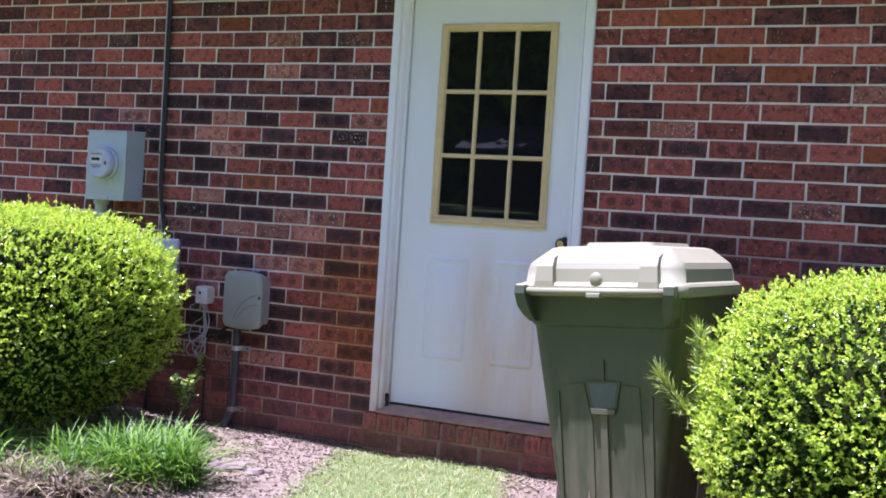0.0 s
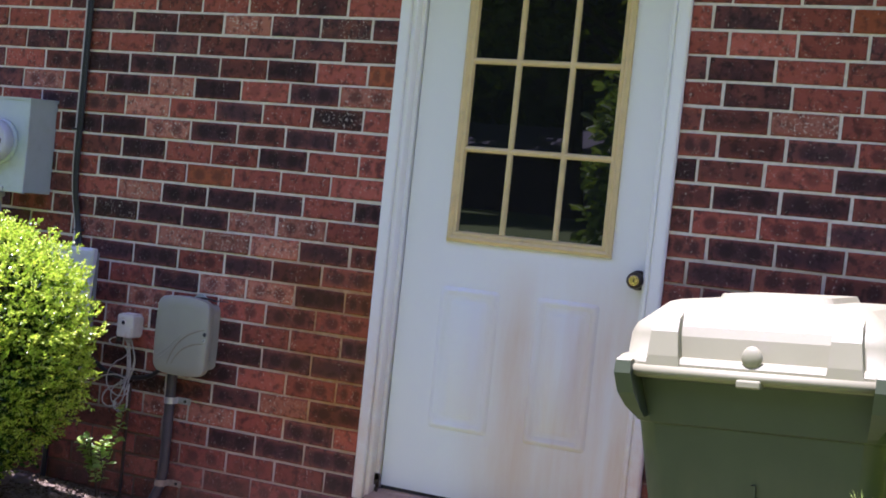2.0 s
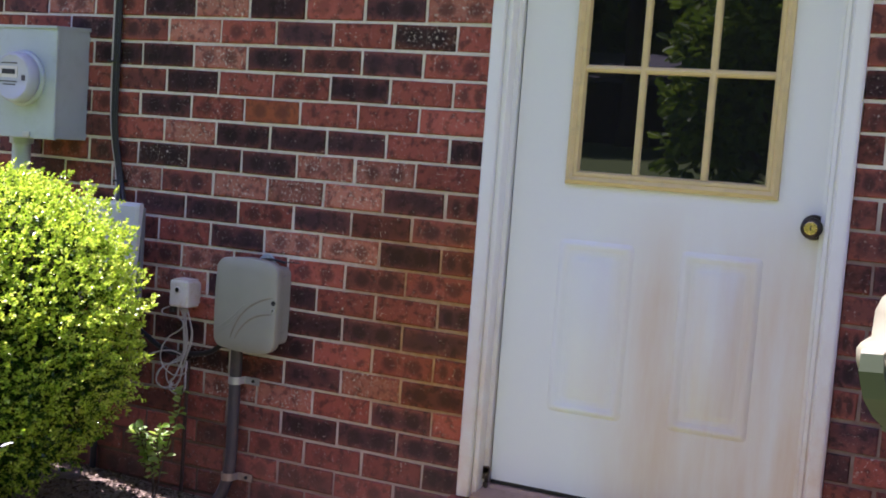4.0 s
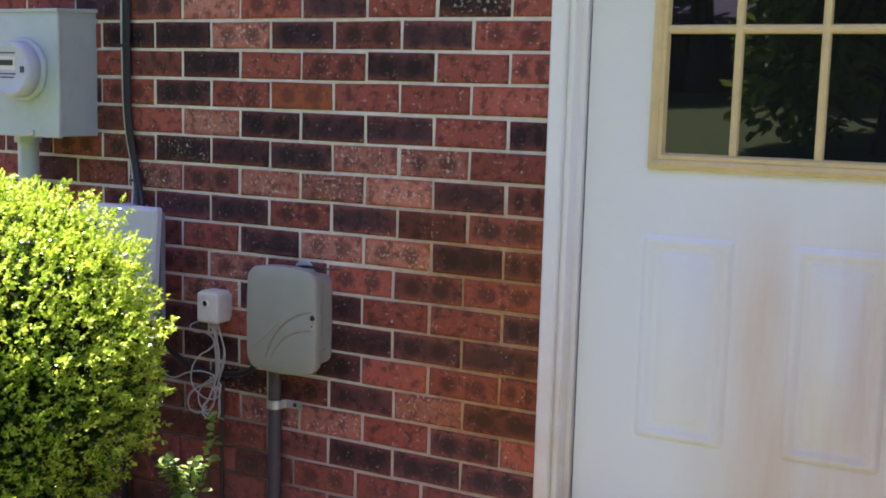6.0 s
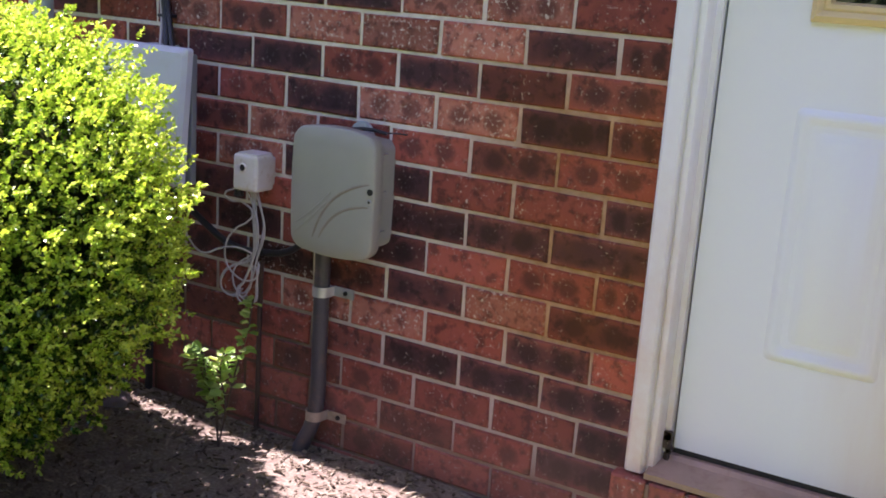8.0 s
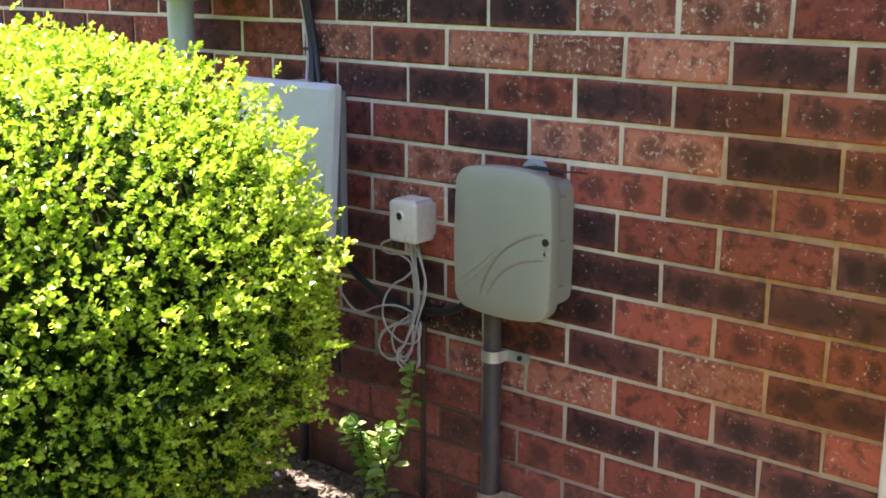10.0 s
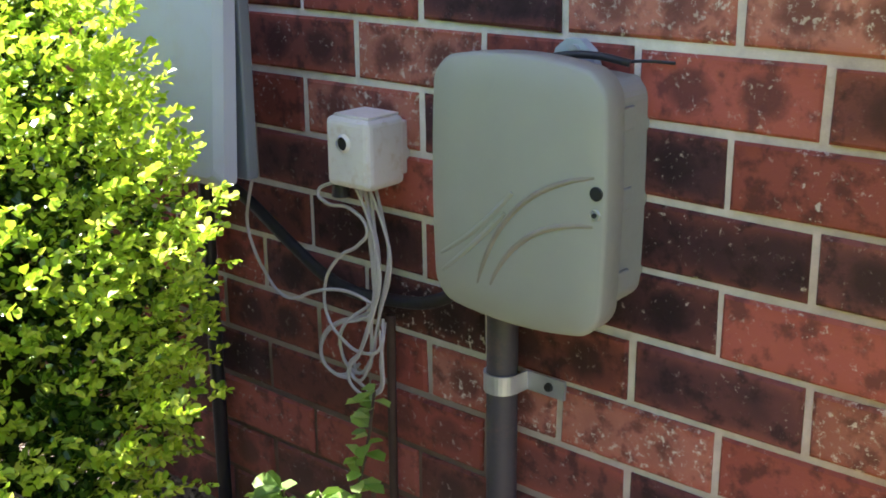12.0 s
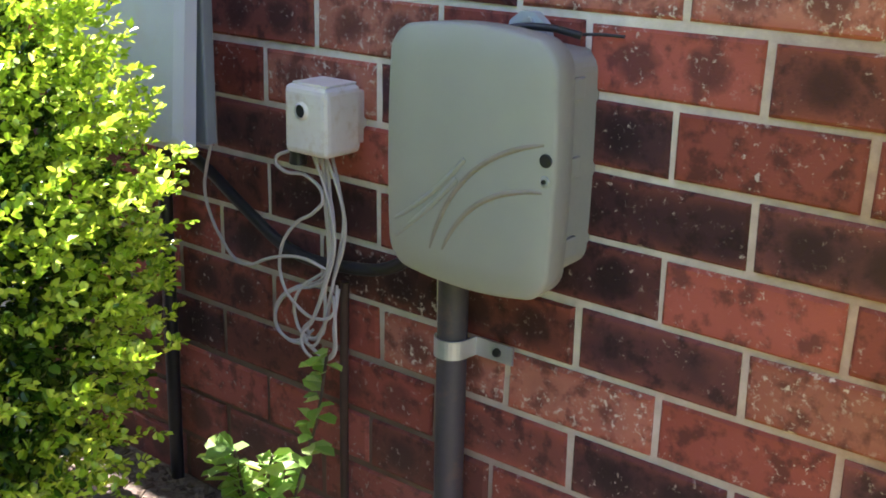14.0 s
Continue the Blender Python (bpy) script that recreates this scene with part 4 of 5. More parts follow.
    bm = bmesh.new()
    loft(bm, [[(x, y, 0.118) for x, y in round_rect(0.0, 0.05, 0.26, 0.44, 0.03)], [(x, y, 0.144) for x, y in round_rect(0.0, 0.05, 0.23, 0.41, 0.03)]])
    part("crown", bm, BIN_CREAM, lid, bevel=0.004)
    bm = bmesh.new()
    bmesh.ops.create_uvsphere(bm, u_segments=20, v_segments=12, radius=0.021, matrix=Matrix.Translation((0, -0.352, 0.036)) @ Matrix.Diagonal((1, 0.6, 1, 1)))
    part("lid_boss", bm, BIN_CREAM, lid, smooth=True)
    # lift bar between two ears
    bar = cyl_bm(0.0125, 0.0125, 0.56, Matrix.Translation((0, -0.372, 0.918 + 0.002)) @ Matrix.Rotation(radians(90), 4, "Y"), 20)
    part("lift_bar", bar, BIN_CREAM, t, "pale lift bar", smooth=True)
    part("bar_clasp", box_bm(-0.026, 0.026, -0.392, -0.345, 0.898, 0.916), BIN_CREAM, t, bevel=0.004)
    for s in (-1, 1):
        bm = bmesh.new()
        ear = ((0.258, 0.292, -0.398, -0.345, 0.940), (0.256, 0.294, -0.402, -0.335, 0.912), (0.250, 0.288, -0.392, -0.310, 0.868), (0.244, 0.276, -0.370, -0.295, 0.836), (0.238, 0.258, -0.350, -0.285, 0.812))
        loft(bm, [[(s * x0, y0, z), (s * x1, y0, z), (s * x1, y1, z), (s * x0, y1, z)] for x0, x1, y0, y1, z in ear])
        part("ear", bm, BIN_GREEN, t, bevel=0.013, seg=3)
        part("ear_cap", cyl_bm(0.022, 0.020, 0.036, Matrix.Translation((s * 0.276, -0.378, 0.924)) @ Matrix.Rotation(radians(90), 4, "Y"), 20), BIN_CREAM, t, bevel=0.003)
        bm = bmesh.new()
        loft(bm, [[(s * 0.24, y, z) for y, z in ((-0.30, 0.93), (-0.30, 0.80), (-0.12, 0.83), (-0.12, 0.93))], [(s * 0.276, y, z) for y, z in ((-0.30, 0.92), (-0.30, 0.808), (-0.14, 0.835), (-0.14, 0.92))]])
        part("side_grip", bm, BIN_GREEN, t, bevel=0.004)
        wheel = part("wheel", cyl_bm(0.127, 0.127, 0.045, Matrix.Translation((s * 0.292, 0.110, 0.118)) @ Matrix.Rotation(radians(90), 4, "Y"), 40), RUBBER_GREY, t, bevel=0.010)
        part("hub", cyl_bm(0.075, 0.070, 0.052, Matrix.Translation((s * 0.294, 0.110, 0.118)) @ Matrix.Rotation(radians(90), 4, "Y"), 28), BLACK, wheel, bevel=0.004)
    part("axle", cyl_bm(0.011, 0.011, 0.60, Matrix.Translation((0, 0.110, 0.118)) @ Matrix.Rotation(radians(90), 4, "Y"), 12), GALV, t)
    tube("rear_handle", [(-0.22, 0.31, 0.90), (-0.22, 0.385, 0.93), (0.0, 0.40, 0.935), (0.22, 0.385, 0.93), (0.22, 0.31, 0.90)], 0.014, BIN_GREEN, t)
    return t


build_bin()


# ---- plants ----
def leaves_mesh(name, rng, origins, dirs, length, width, material, parent, cup=0.25):
    """Many small folded leaves with rounded tips: one at each origin along its direction."""
    n = len(origins)
    d = dirs / np.linalg.norm(dirs, axis=1, keepdims=True)
    up = rng.normal(size=(n, 3)) * 0.4 + np.array([-0.25, -0.15, 1.0])
    side = np.cross(d, up)
    side /= np.linalg.norm(side, axis=1, keepdims=True) + 1e-9
    nrm = np.cross(side, d)
    ln = (length * rng.uniform(0.65, 1.2, n))[:, None]
    wd = (width * rng.uniform(0.75, 1.2, n))[:, None]
    rim = ((0.34, 0.48), (0.80, 0.43))
    rows = [origins]
    for u, h in rim:
        rows.append(origins + d * ln * u + side * wd * h + nrm * wd * cup * 2 * h)
    rows.append(origins + d * ln)
    for u, h in rim[::-1]:
        rows.append(origins + d * ln * u - side * wd * h + nrm * wd * cup * 2 * h)
    pts = np.stack(rows, axis=1).reshape(-1, 3)
    b = np.arange(n)[:, None] * 6
    faces = np.concatenate([b + np.array([0, 1, 2, 3]), b + np.array([0, 3, 4, 5])])
    return from_arrays(name, pts.tolist(), faces.tolist(), material, parent)


def mound_point(rng, n, radii, zc, power, low):
    """Random points on a clipped, slightly lumpy mound, with outward directions."""
    v = rng.normal(size=(n * 2, 3))
    v /= np.linalg.norm(v, axis=1, keepdims=True)
    v = v[v[:, 2] > low][:n]
    k = (np.abs(v) ** power).sum(axis=1) ** (-1 / power)
    s = v * k[:, None]
    return s, v


def build_bush(at, radii, zc, sprigs, seed, label, low=-0.55):
    rng = np.random.default_rng(seed)
    t = empty("boxwood_bush", at, label, "bush", "clipped shrubs")
    R = np.array(radii)
    s, v = mound_point(rng, sprigs, radii, zc, 3.15, low)
    lump = 1 + 0.045 * np.array([noise.noise((p[0] * 3.1 + seed, p[1] * 3.1, p[2] * 3.1)) + 1.7 * noise.noise((p[0] * 12 + seed, p[1] * 12, p[2] * 12)) for p in s])
    depth = rng.random(len(s)) ** 1.3
    surf = s * R * lump[:, None]
    tuck = 1 - 0.22 * np.clip(-s[:, 2], 0, 1) ** 1.3
    surf[:, 0] *= tuck
    surf[:, 1] *= tuck
    surf -= v * (depth * 0.13)[:, None]
    long_ones = rng.random(len(s)) < 0.06
    surf[long_ones] += v[long_ones] * rng.uniform(0.01, 0.045, (long_ones.sum(), 1))
    surf[:, 2] += zc
    out = v * 0.9 + rng.normal(size=v.shape) * 0.45 + np.array([0, 0, 0.35])
    out /= np.linalg.norm(out, axis=1, keepdims=True)
    # fewer bright leaves low and deep: leaf age plus self-shade painted by colour
    fresh_lit = 0.60 * np.clip(0.82 + s[:, 2] * 0.75 + 0.25 * rng.normal(size=len(s)), 0.12, 1.0)
    for name, chosen, material, size in (("new_sunlit_leaves", depth < fresh_lit, BOXWOOD, 0.0098), ("old_shaded_leaves", depth >= fresh_lit - 0.05, BOXWOOD_OLD_SHADED, 0.0112)):
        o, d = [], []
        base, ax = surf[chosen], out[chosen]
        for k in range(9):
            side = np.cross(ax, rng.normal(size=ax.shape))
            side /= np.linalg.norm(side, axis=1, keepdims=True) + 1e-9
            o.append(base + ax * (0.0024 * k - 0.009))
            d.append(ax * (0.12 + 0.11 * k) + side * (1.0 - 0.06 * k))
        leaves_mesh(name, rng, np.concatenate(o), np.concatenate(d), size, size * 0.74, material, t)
    # near-black filler mass; shade among the twigs is put into its colour
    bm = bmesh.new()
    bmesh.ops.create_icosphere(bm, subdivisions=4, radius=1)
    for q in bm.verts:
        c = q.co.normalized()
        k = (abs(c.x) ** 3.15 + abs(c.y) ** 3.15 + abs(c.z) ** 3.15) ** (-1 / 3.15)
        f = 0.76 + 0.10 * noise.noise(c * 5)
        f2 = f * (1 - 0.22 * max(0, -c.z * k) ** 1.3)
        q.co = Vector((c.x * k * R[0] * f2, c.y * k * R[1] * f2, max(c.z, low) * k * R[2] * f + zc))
    part("inner_shade_mass", bm, CORE, t, smooth=True)
    rr = random.Random(seed)
    for i in range(6):
        a = 2 * math.pi * i / 6 + rr.random()
        tube("stem", [(0.10 * math.cos(a), 0.10 * math.sin(a), -0.06), (0.14 * math.cos(a), 0.14 * math.sin(a), 0.15), (0.30 * math.cos(a), 0.28 * math.sin(a), zc * 0.8)], 0.014, STEM, t, res=2)
    return t


build_bush((-0.685, -0.905, G), (0.686, 0.635, 0.490), 0.582, 30000, 3, "round clipped boxwood bush, bright green in full sun", low=-0.92)
build_bush((3.29, -1.10, G), (0.70, 0.64, 0.50), 0.545, 26000, 8, "round clipped boxwood bush standing beside the bin", low=-0.9)


def blades(name, rng, roots, height, width, lean, material, parent=None, segs=4):
    """Arching grass blades in one mesh."""
    n = len(roots)
    az = rng.uniform(0, 2 * np.pi, n)
    h = height * rng.uniform(0.55, 1.15, n)
    ln = lean * rng.uniform(0.3, 1.3, n)
    dirv = np.stack([np.cos(az), np.sin(az), np.zeros(n)], 1)
    sidev = np.stack([-np.sin(az), np.cos(az), np.zeros(n)], 1)
    rows = []
    for k in range(segs + 1):
        u = k / segs
        c = roots + dirv * (ln * u * u)[:, None] + np.array([0, 0, 1.0]) * (h * (u - 0.32 * u ** 3 * np.minimum(1.6, ln / np.maximum(h, 1e-3))))[:, None]
        w = (width * (1 - u) ** 0.6 * 0.5 + 0.0002)
        rows += [c - sidev * w, c + sidev * w]
    pts = np.stack(rows, 1).reshape(-1, 3)
    m = 2 * (segs + 1)
    b = np.arange(n)[:, None] * m
    faces = np.concatenate([b + np.array([2 * k, 2 * k + 1, 2 * k + 3, 2 * k + 2]) for k in range(segs)])
    return from_arrays(name, pts.tolist(), faces.tolist(), material, parent)


def scatter_round(rng, n, cx, cy, r):
    a, q = rng.uniform(0, 2 * np.pi, n), r * np.sqrt(rng.random(n))
    x, y = cx + q * np.cos(a), cy + q * np.sin(a)
    return np.stack([x, y, np.array([ground_height(i, j) - 0.01 for i, j in zip(x, y)])], 1)


def build_tufts():
    rng = np.random.default_rng(21)
    for cx, cy, r, n, h, material, name, label in (
            (0.42, -1.24, 0.18, 760, 0.28, LILY, "grass_clump", "bright green clump of border grass in mulch"),
            (0.14, -1.24, 0.22, 400, 0.26, LILY, "grass_clump", "thin green border grass among dead straw blades"),
            (-0.36, -1.60, 0.26, 260, 0.28, LILY, "grass_clump", "loose green border grass beside a bush")):
        t = empty(name, (0, 0, 0), label, "grass clump", "clumps along the border")
        blades("foliage", rng, scatter_round(rng, n, cx, cy, r), h, 0.0110, 0.27, material, t)
        blades("dead_foliage", rng, scatter_round(rng, int(n * 0.75), cx - 0.12, cy - 0.10, r), 0.12, 0.008, 0.26, STRAW, t)
    t = empty("grass_clump", (0, 0, 0), "dead straw-coloured border grass lying over mulch", "grass clump", "clumps along the border")
    blades("dead_foliage", rng, scatter_round(rng, 700, 0.20, -1.50, 0.22), 0.15, 0.009, 0.26, STRAW, t)
    blades("foliage", rng, scatter_round(rng, 170, 0.15, -1.46, 0.24), 0.20, 0.008, 0.24, LILY, t)
    t = empty("grass_clump", (0, 0, 0), "dead straw-coloured border grass beside green blades", "grass clump", "clumps along the border")
    blades("dead_foliage", rng, scatter_round(rng, 480, -0.30, -1.62, 0.24), 0.15, 0.009, 0.26, STRAW, t)
    t = empty("grass_clump", (0, 0, 0), "sparse clump of straw and green blades before the bin", "grass clump", "clumps along the border")
    blades("foliage", rng, scatter_round(rng, 60, 2.22, -1.42, 0.22), 0.26, 0.006, 0.16, LILY, t)
    blades("dead_foliage", rng, scatter_round(rng, 70, 2.25, -1.42, 0.24), 0.28, 0.007, 0.18, STRAW, t)


build_tufts()


def build_lawn():
    rng = np.random.default_rng(5)
    n = 26000
    x, y = rng.uniform(0.3, 2.6, n), rng.uniform(-2.4, -0.03, n)
    edge = x + 0.33 * y
    keep = (edge > 0.60 + rng.normal(0, 0.04, n)) & (edge < 1.50 + rng.normal(0, 0.05, n))
    x, y = x[keep], y[keep]
    roots = np.stack([x, y, np.array([ground_height(a, b) - 0.004 for a, b in zip(x, y)])], 1)
    ob = blades("lawn_grass", rng, roots, 0.030, 0.0035, 0.030, LAWN, segs=2)
    tagged(ob, "short thin sunlit lawn grass with bare spots", "grass", kind="stuff")


build_lawn()


def build_mulch():
    rng = np.random.default_rng(6)
    n = 17000
    x, y = rng.uniform(-1.7, 2.6, n), -0.015 - 1.9 * rng.random(n) ** 1.4
    edge = x + 0.33 * y
    keep = (edge < 0.66 + rng.normal(0, 0.05, n)) | (edge > 1.46)
    x, y = x[keep], y[keep]
    n = len(x)
    z = np.array([ground_height(a, b) for a, b in zip(x, y)]) + rng.uniform(0.0, 0.008, n)
    c = np.stack([x, y, z], 1)
    az = rng.uniform(0, np.pi, n)
    L, Wd, T = rng.gamma(1.5, 0.0034, n) + 0.002, rng.uniform(0.0012, 0.0042, n), rng.uniform(0.0006, 0.0022, n)
    tilt = rng.normal(0, 0.25, n)
    u = np.stack([np.cos(az), np.sin(az), tilt], 1)
    w = np.stack([-np.sin(az), np.cos(az), rng.normal(0, 0.3, n)], 1)
    k = np.array([0, 0, 1.0])
    vs = []
    for sz in (-1, 1):
        for a, b in ((-1, -0.6), (1, -1), (0.8, 1), (-0.9, 0.8)):
            vs.append(c + u * (L * a)[:, None] + w * (Wd * b)[:, None] + k * (T * sz)[:, None])
    pts = np.stack(vs, 1).reshape(-1, 3)
    b = np.arange(n)[:, None] * 8
    faces = np.concatenate([b + np.array(f) for f in ((4, 5, 6, 7), (0, 1, 5, 4), (1, 2, 6, 5), (2, 3, 7, 6), (3, 0, 4, 7))])
    ob = from_arrays("bark_chips", pts.tolist(), faces.tolist(), MULCH_CHIP)
    tagged(ob, "loose reddish bark chips covering the bed", "mulch", kind="stuff")


build_mulch()


def build_stone(at, size, seed, label):
    bm = bmesh.new()
    bmesh.ops.create_icosphere(bm, subdivisions=3, radius=1)
    for v in bm.verts:
        c = v.co.copy()
        f = 1 + 0.28 * noise.noise(c * 1.3 + Vector((seed, 0, 0))) + 0.10 * noise.noise(c * 4 + Vector((seed, 3, 0)))
        q = Vector([math.copysign(abs(i) ** 0.75, i) for i in c]) * f
        v.co = Vector((q.x * size[0], q.y * size[1], q.z * size[2]))
    ob = part("stone", bm, STONE, smooth=False)
    ob.matrix_basis = pose(at[0], at[1], ground_height(*at) + size[2] * 0.45, 0, 0, seed * 47)
    return tagged(ob, label, "stone", "edging stones")


for i, (at, size, label) in enumerate((
        ((0.50, -0.85), (0.080, 0.045, 0.022), "flat brown edging stone sunk in mulch"),
        ((0.65, -0.86), (0.045, 0.030, 0.018), "small brown edging stone in mulch"),
        ((0.45, -0.95), (0.050, 0.040, 0.024), "rough pale edging stone beside grass"),
        ((0.66, -0.80), (0.016, 0.012, 0.008), "pebble lying on the mulch"),
        ((-0.60, -0.16), (0.040, 0.030, 0.020), "rough brown stone at the wall's foot"),
        ((-0.62, -0.26), (0.040, 0.030, 0.026), "dark rough stone under a bush"))):
    build_stone(at, size, i + 1, label)


def build_seedling():
    t = empty("privet_seedling", (-0.25, -0.160, G), "small leafy seedling growing against the brick wall", "seedling")
    rng = np.random.default_rng(12)
    o, d = [], []
    rr = random.Random(3)
    stems = [((0, 0, 0), (0.0, -0.01, 0.10), (-0.02, -0.02, 0.17), (-0.03, -0.03, 0.25)), ((0, 0, 0), (0.02, 0.0, 0.12), (0.01, -0.01, 0.20), (0.03, -0.02, 0.26)), ((0, 0, 0), (0.02, 0.03, 0.18), (0.03, 0.06, 0.28), (0.040, 0.07, 0.37)), ((0, 0, 0), (-0.02, 0, 0.12), (-0.04, -0.02, 0.19), (-0.065, -0.02, 0.23))]
    for s in stems:
        tube("stem", s, 0.0022, STEM, t, res=2)
        for k in range(17):
            u = 0.28 + 0.72 * k / 16
            i = min(2, int(u * 3))
            f = u * 3 - i
            p = Vector(s[i]).lerp(Vector(s[i + 1]), f)
            for sgn in (-1, 1):
                a = rr.uniform(0, math.pi)
                o.append(p)
                d.append((math.cos(a) * sgn, math.sin(a) * sgn - 0.5, rr.uniform(-0.2, 0.6)))
    leaves_mesh("leaves", rng, np.array([tuple(p) for p in o]), np.array(d), 0.034, 0.022, SEEDLING, t)


build_seedling()


def build_pine():
    t = empty("pine_seedling", (2.56, -1.12, 0.0), "young pine seedling with soft needles beside the bush", "seedling")
    rng = np.random.default_rng(31)
    shoots = [((0.0, 0.02, 0.0), (0.01, 0.0, 0.45), (-0.01, -0.04, 0.85), 900), ((0.0, 0.0, 0.52), (-0.06, -0.04, 0.60), (-0.125, -0.08, 0.70), 320), ((0.0, 0.0, 0.50), (0.04, -0.08, 0.66), (0.05, -0.14, 0.80), 420)]
    roots, dirs = [], []
    for a, b, c, n in shoots:
        tube("shoot", [a, b, c], 0.004, STEM, t, res=2)
        A, B, C = (np.array(q) for q in (a, b, c))
        u = rng.uniform(0.45 if n > 500 else 0.25, 1.0, n)[:, None]
        p = (1 - u) ** 2 * A + 2 * u * (1 - u) * B + u * u * C
        ax = 2 * (1 - u) * (B - A) + 2 * u * (C - B)
        ax /= np.linalg.norm(ax, axis=1, keepdims=True)
        roots.append(p)
        dirs.append(ax * 0.9 + rng.normal(size=p.shape) * 0.55)
    leaves_mesh("needles", rng, np.concatenate(roots), np.concatenate(dirs), 0.062, 0.0022, PINE, t, cup=0.1)


build_pine()


def build_weed():
    t = empty("weed_sprig", (0.0, -1.10, 0.12), "pale serrated weed sprig poking out of the bush", "weed")
    rng = np.random.default_rng(9)
    tube("stem", [(-0.06, 0.04, 0.30), (0.0, 0.0, 0.335), (0.05, -0.02, 0.345)], 0.002, STEM, t, res=2)
    o = np.array([(0.0, 0.0, 0.335)] * 5 + [(0.05, -0.02, 0.345)] * 6)
    d = np.array([(math.cos(q), math.sin(q) * 0.5 - 0.3, 0.25 * math.sin(2 * q)) for q in np.linspace(-0.6, 3.4, 11)])
    leaves_mesh("leaves", rng, o, d, 0.050, 0.011, BOXWOOD_OLD_SHADED, t)


build_weed()


# ---- trees and hedge across the lawn, seen in the door's panes ----
def build_tree(at, height, spread, seed, low=0.35, label="broad leafy shade tree across the lawn"):
    t = empty("tree", at, label, "tree", "trees across the lawn")
    rng = np.random.default_rng(seed)
    rr = random.Random(seed)
    bm = bmesh.new()
    rings = []
    for k in range(8):
        u = k / 7
        r = height * 0.03 * (1 - 0.75 * u) + (0.012 * height if k == 0 else 0)
        rings.append([(0.2 * math.sin(3 * u + seed) + r * math.cos(2 * math.pi * i / 12), 0.15 * math.cos(2.5 * u) + r * math.sin(2 * math.pi * i / 12), u * height * 0.75 - 0.1) for i in range(12)])
    loft(bm, rings)
    part("trunk", bm, STEM, t, smooth=True)
    clumps = []
    for i in range(9):
        a, z = rr.uniform(0, 6.28), rr.uniform(low, 0.75) * height
        e = (spread * 0.7 * math.cos(a), spread * 0.7 * math.sin(a), z + 0.22 * height)
        tube("limb", [(0, 0, z * 0.8), (e[0] * 0.5, e[1] * 0.5, z), e], 0.008 * height, STEM, t, res=2)
        clumps += [e, (e[0] * 0.6, e[1] * 0.6, e[2] + 0.05 * height), (e[0] * 1.1, e[1] * 1.1, e[2] - 0.16 * height)]
    c = np.array(clumps)
    n = 8000
    pick = c[rng.integers(0, len(c), n)]
    v = rng.normal(size=(n, 3))
    v /= np.linalg.norm(v, axis=1, keepdims=True)
    pos = pick + v * (spread * 0.42 * rng.random(n) ** 0.4)[:, None] * np.array([1, 1, 0.75])
    leaves_mesh("crown", rng, pos, v + rng.normal(size=v.shape) * 0.8, 0.08 + 0.026 * height, 0.05 + 0.017 * height, TREE_LEAF, t)


for i, (x, y, h, s) in enumerate(((-9.5, -19, 9, 4.2), (-3.5, -22, 10, 4.6), (2.0, -18, 8.5, 4.0), (7.5, -21, 10, 4.6), (13, -19, 9, 4.4), (-15, -24, 11, 5.0), (-6.5, -27, 12, 5.4), (4.5, -28, 12, 5.4))):
    build_tree((x, y, ground_height(x, y) - 0.1), h, s, 40 + i)


build_tree((0.4, -10.5, ground_height(0.4, -10.5) - 0.1), 3.6, 1.55, 61, 0.02, "low spreading shrub-like tree, leafy down to the lawn")
build_tree((3.9, -12.5, ground_height(3.9, -12.5) - 0.1), 4.2, 1.8, 62, 0.05, "low spreading tree with sunlit leaves on the lawn")


def build_shed():
    t = empty("shed", (-8.0, -31.0, 1.70), "dark stained garden shed with a grey roof", "shed")
    part("wall", box_bm(-3.6, 3.6, -2.0, 2.0, -0.4, 1.75), SHED_WALL, t, bevel=0.02)
    bm = bmesh.new()
    loft(bm, [[(x, -2.4, 1.70), (x, 2.4, 1.70), (x, 2.4, 1.82), (x, 0.0, 2.75), (x, -2.4, 1.82)] for x in (-3.9, 3.9)])
    part("roof", bm, SHED_ROOF, t)
    part("door", box_bm(-0.5, 0.5, 1.98, 2.03, -0.1, 1.6), SHED_WALL, t, bevel=0.01)


build_shed()


def build_woods():
    """Dense far woodland edge beyond the trees."""
    rng = np.random.default_rng(77)
    n = 16000
    x = rng.uniform(-70, 70, n)
    top = 11 + 3.5 * np.sin(x * 0.23) + 2.0 * np.sin(x * 0.61 + 1)
    z = top * rng.random(n) ** 0.8 + 1.7
    y = -33 - rng.random(n) * 5 + 1.5 * np.sin(x * 0.4)
    v = rng.normal(size=(n, 3)) + np.array([0, 0.6, 0.4])
    ob = leaves_mesh("far_woods", rng, np.stack([x, y, z], 1), v, 1.5, 1.1, TREE_LEAF, None)
    tagged(ob, "dense dark woodland edge beyond the lawn", "woods", kind="stuff")
    # sheet added behind the leaves; the woods' inner shade is its near-black colour
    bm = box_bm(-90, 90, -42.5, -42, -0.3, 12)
    tagged(part("backdrop", bm, CORE), "near-black added sheet standing for shade deep in the woods", "backdrop", kind="structure")


build_woods()


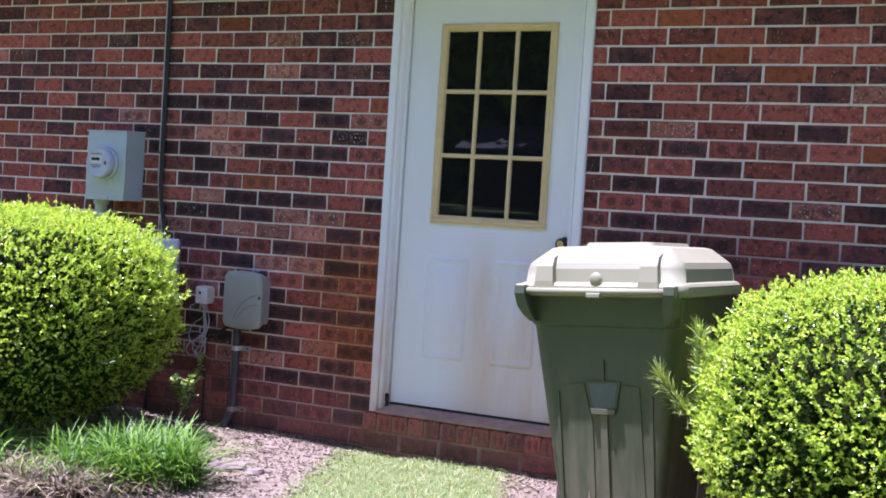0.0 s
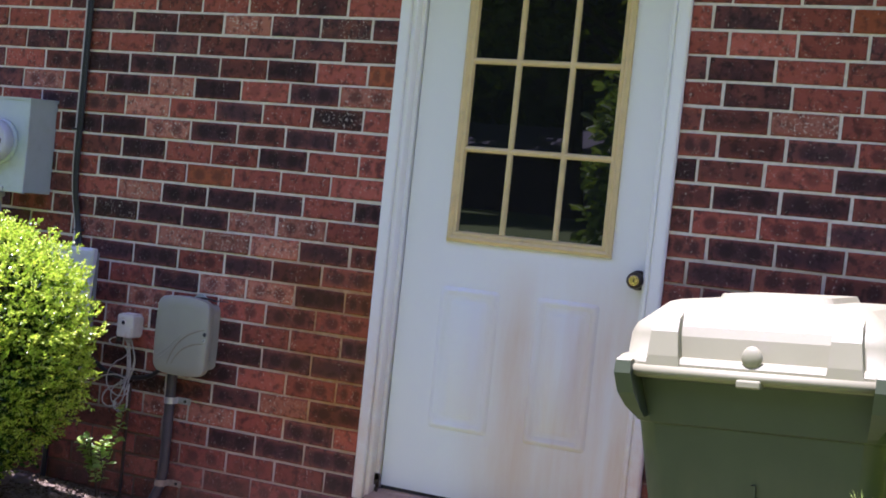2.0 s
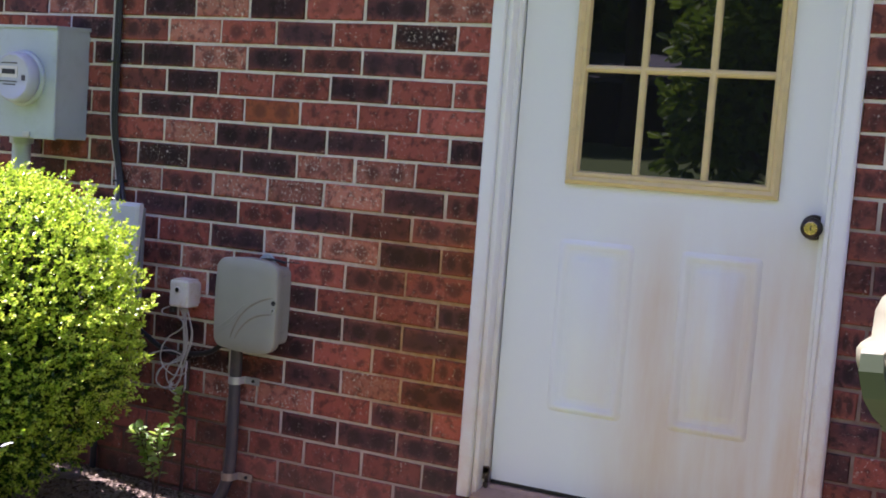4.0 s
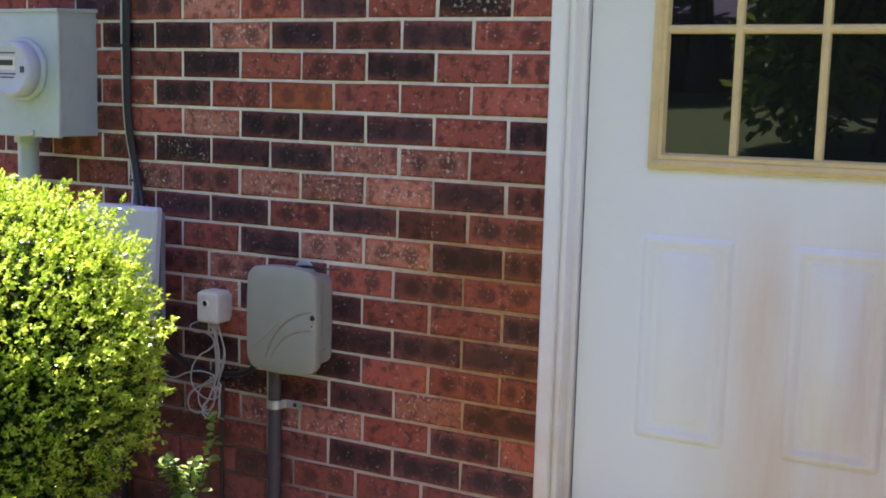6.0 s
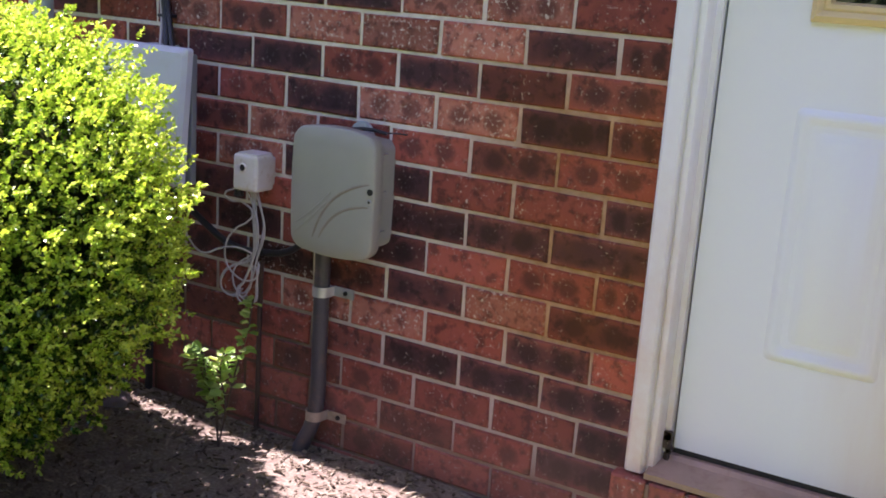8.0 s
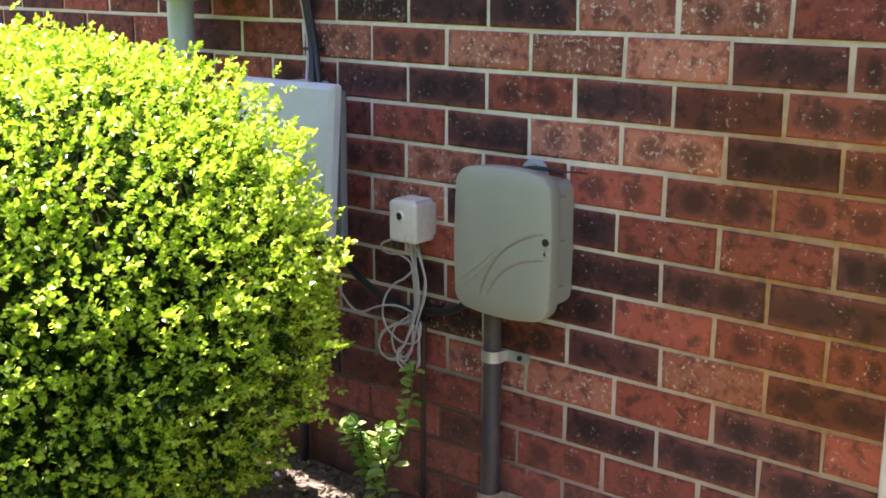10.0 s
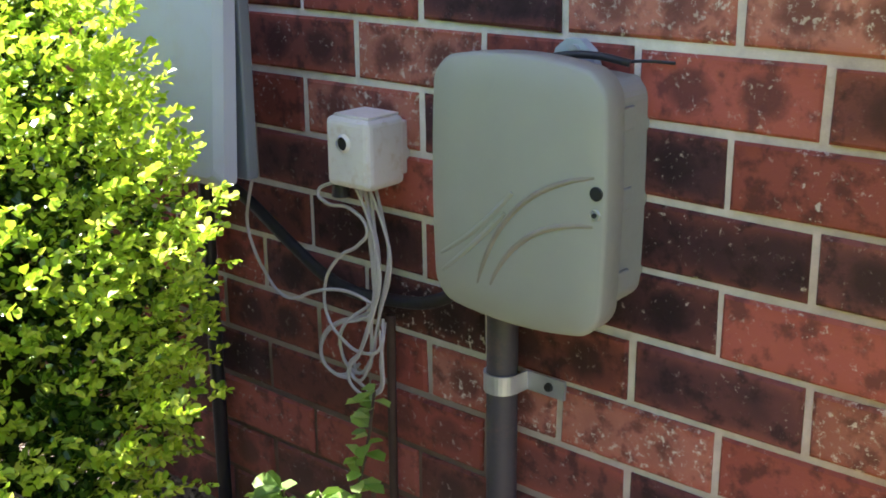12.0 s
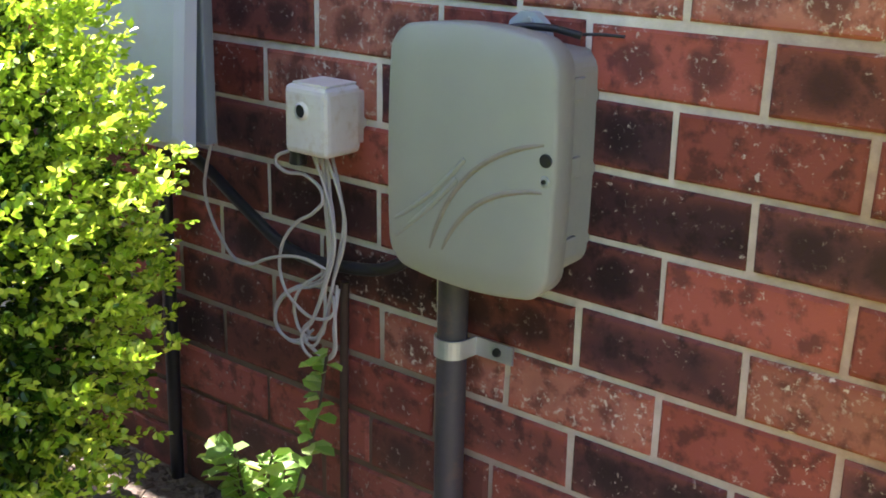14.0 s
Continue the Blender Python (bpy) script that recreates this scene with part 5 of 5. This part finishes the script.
# ---- bricks ----
def brick_mesh(w, h, d, seed):
    """A brick with worn arrises, face at y = 0, running back to y = d."""
    rr = random.Random(seed)
    b = 0.0035
    xs, zs = w / 2, h / 2
    front = [(-xs + b, 0, -zs + b), (xs - b, 0, -zs + b), (xs - b, 0, zs - b), (-xs + b, 0, zs - b)]
    front = [(x + rr.uniform(-.001, .001), y, z + rr.uniform(-.001, .001)) for x, y, z in front]
    mid = [(-xs, b, -zs), (xs, b, -zs), (xs, b, zs), (-xs, b, zs)]
    mid = [(x + rr.uniform(-.0015, .0015), y, z + rr.uniform(-.0012, .0012)) for x, y, z in mid]
    back = [(x, d, z) for x, y, z in mid]
    v = front + mid + back
    f = [(0, 1, 2, 3)]
    for o in (0, 4):
        f += [(o + i, o + 4 + i, o + 4 + (i + 1) % 4, o + (i + 1) % 4) for i in range(4)]
    return v, f


# tone of each brick beside the door, course by course, read from the door outwards
TONE_ROWS = {
    -10: "ORDBDDDBRDRB", -9: "SDRDSDRSDDRD", -8: "RKRDRSBDRRDB", -7: "RDBDSDDRDBRD", -6: "RRDRRDBRDRDB", -5: "RRRORDRDRDBR",
    -4: "DRDDDSRBDRDR", -3: "RSSDDKBRDBRD", -2: "BDSSSBSRDRBD", -1: "BBDRDDBRDRBD", 0: "BDSSDRBDRBRD", 1: "RBRRSBRDRDBR",
    2: "DRRDDSRBRDRB", 3: "DDDDRDBDRBRD", 4: "RRRDRDBRDRBD", 5: "BSDBKDRBRDBR", 6: "RDRSSRBRDRBD", 7: "DDDBRBDRBRDR", 8: "DRRRBRRBDRBR", 9: "DRBRRBRDRBRB", 10: "RRRBRRBRRBRR",
}


# courses laid a little off the regular bond
SHIFT = {1: -0.008, 3: -0.007, 6: 0.007, 8: -0.012}


def build_bricks():
    rr = random.Random(17)
    J = 0.0095
    near, far = 0, {}
    cache = {}

    def put(x0, x1, z0, z1, tone, close, d=0.02, parent=WALL):
        nonlocal near
        w, h = x1 - x0, z1 - z0
        x, z = (x0 + x1) / 2 + rr.uniform(-.001, .001), (z0 + z1) / 2 + rr.uniform(-.001, .001)
        y = rr.uniform(-.0015, .0015)
        if close and near < 300:
            near += 1
            key = (round(w, 3), round(h, 3), tone, rr.randrange(3))
            if key not in cache:
                me = bpy.data.meshes.new("brick")
                v, f = brick_mesh(w, h, d, len(cache))
                me.from_pydata(v, [], f)
                me.materials.append(BRICK[tone])
                cache[key] = me
            ob = new("brick", cache[key])
            ob.parent = parent
            ob.matrix_basis = pose(x, y, z, 0, rr.uniform(-.25, .25), 0)
        else:
            v, f = brick_mesh(w, h, d, rr.randrange(10 ** 6))
            V, F = far.setdefault(tone, ([], []))
            o = len(V)
            V += [(a + x, b + y, c + z) for a, b, c in v]
            F += [tuple(i + o for i in q) for q in f]

    def tone_at(k, i, side):
        row = TONE_ROWS.get(k)
        if side < 0 and row and i < len(row):
            return row[i]
        # lower courses right of the door draw mostly the darker tones
        if side > 0 and k >= -4:
            return rr.choices("RDB", (16, 42, 42))[0]
        return rr.choices("RDBSKO", (32, 34, 19, 8, 4, 3) if side < 0 else (33, 30, 24, 8, 3, 2))[0]
    for k in range(-22, 13):
        z0, z1 = BED0 - COURSE * k + J / 2, BED0 - COURSE * (k - 1) - J / 2
        if z1 > WALL_TOP:
            continue
        over_door = z0 > DTOP - 0.03
        # to the left of the door
        right = DX0 + 0.003
        first = 6 if k % 2 == 0 else 5
        edges = [right / HALF] + [first - 2 * i + SHIFT.get(k, 0.0) / HALF for i in range(24)]
        for i in range(len(edges) - 1):
            a, b = edges[i + 1] * HALF + J / 2, edges[i] * HALF - (J / 2 if i else 0)
            if a < WALL_X0:
                break
            put(a, b, z0, z1, tone_at(k, i, -1), a > -1.0 and -10 <= k <= 10)
        # to the right
        first = 18.1 if k % 2 == 0 else 17.55
        edges = [DX1 / HALF] + [first + 2.025 * i for i in range(22)]
        for i in range(len(edges) - 1):
            a, b = edges[i] * HALF + (J / 2 if i else 0), edges[i + 1] * HALF - J / 2
            if b > WALL_X1:
                break
            put(a, b, z0, z1, tone_at(k, i, 1), b < 2.9 and -9 <= k <= 3)
        if over_door:
            n = 7 if k % 2 == 0 else 8
            while n < 17:
                a, b = max(n * HALF, DX0) + J / 2, min((n + 2) * HALF, DX1) - J / 2
                if b - a > 0.03:
                    put(a, b, z0, z1, tone_at(-30, 0, 1), False)
                n += 2
    # rowlock sill and the course under it
    sill = empty("door_sill", (1.24, 0, 0.1), "red brick rowlock sill under the threshold", "brick sill", kind="structure")
    part("mortar_bed", box_bm(0.716 - 1.24, 1.760 - 1.24, -0.036, 0.02, -0.15, 0.102), MORTAR_DARK, sill)
    x = 0.712
    while x < 1.75:
        v, f = brick_mesh(0.0745, 0.082, 0.07, int(x * 1000))
        ob = from_arrays("brick", v, f, BRICK["R" if rr.random() < 0.8 else "B"], sill)
        ob.matrix_basis = pose(x + 0.038 - 1.24, -0.042 + rr.uniform(-.002, .002), 0.068, rr.uniform(-1, 1), 0, 0)
        x += 0.0845
    for z, o in ((-0.020, 0.0), (-0.1013, 0.1)):
        x = 0.712 - o
        while x < 1.75:
            a, b = max(x, 0.712), min(x + 0.1985, 1.764)
            if b - a > 0.02:
                v, f = brick_mesh(b - a - 0.0095, 0.0718, 0.07, int(x * 999))
                ob = from_arrays("brick", v, f, BRICK["R" if rr.random() < 0.6 else "B"], sill)
                ob.matrix_basis = pose((a + b) / 2 - 1.24, -0.040 + rr.uniform(-.002, .002), z, 0, 0, 0)
            x += 0.208
    # the rest of the wall, a mesh for each tone
    for tone, (V, F) in far.items():
        ob = from_arrays("brickwork", V, F, BRICK_FAR[tone], WALL)
        ob["kind"] = "stuff"


build_bricks()
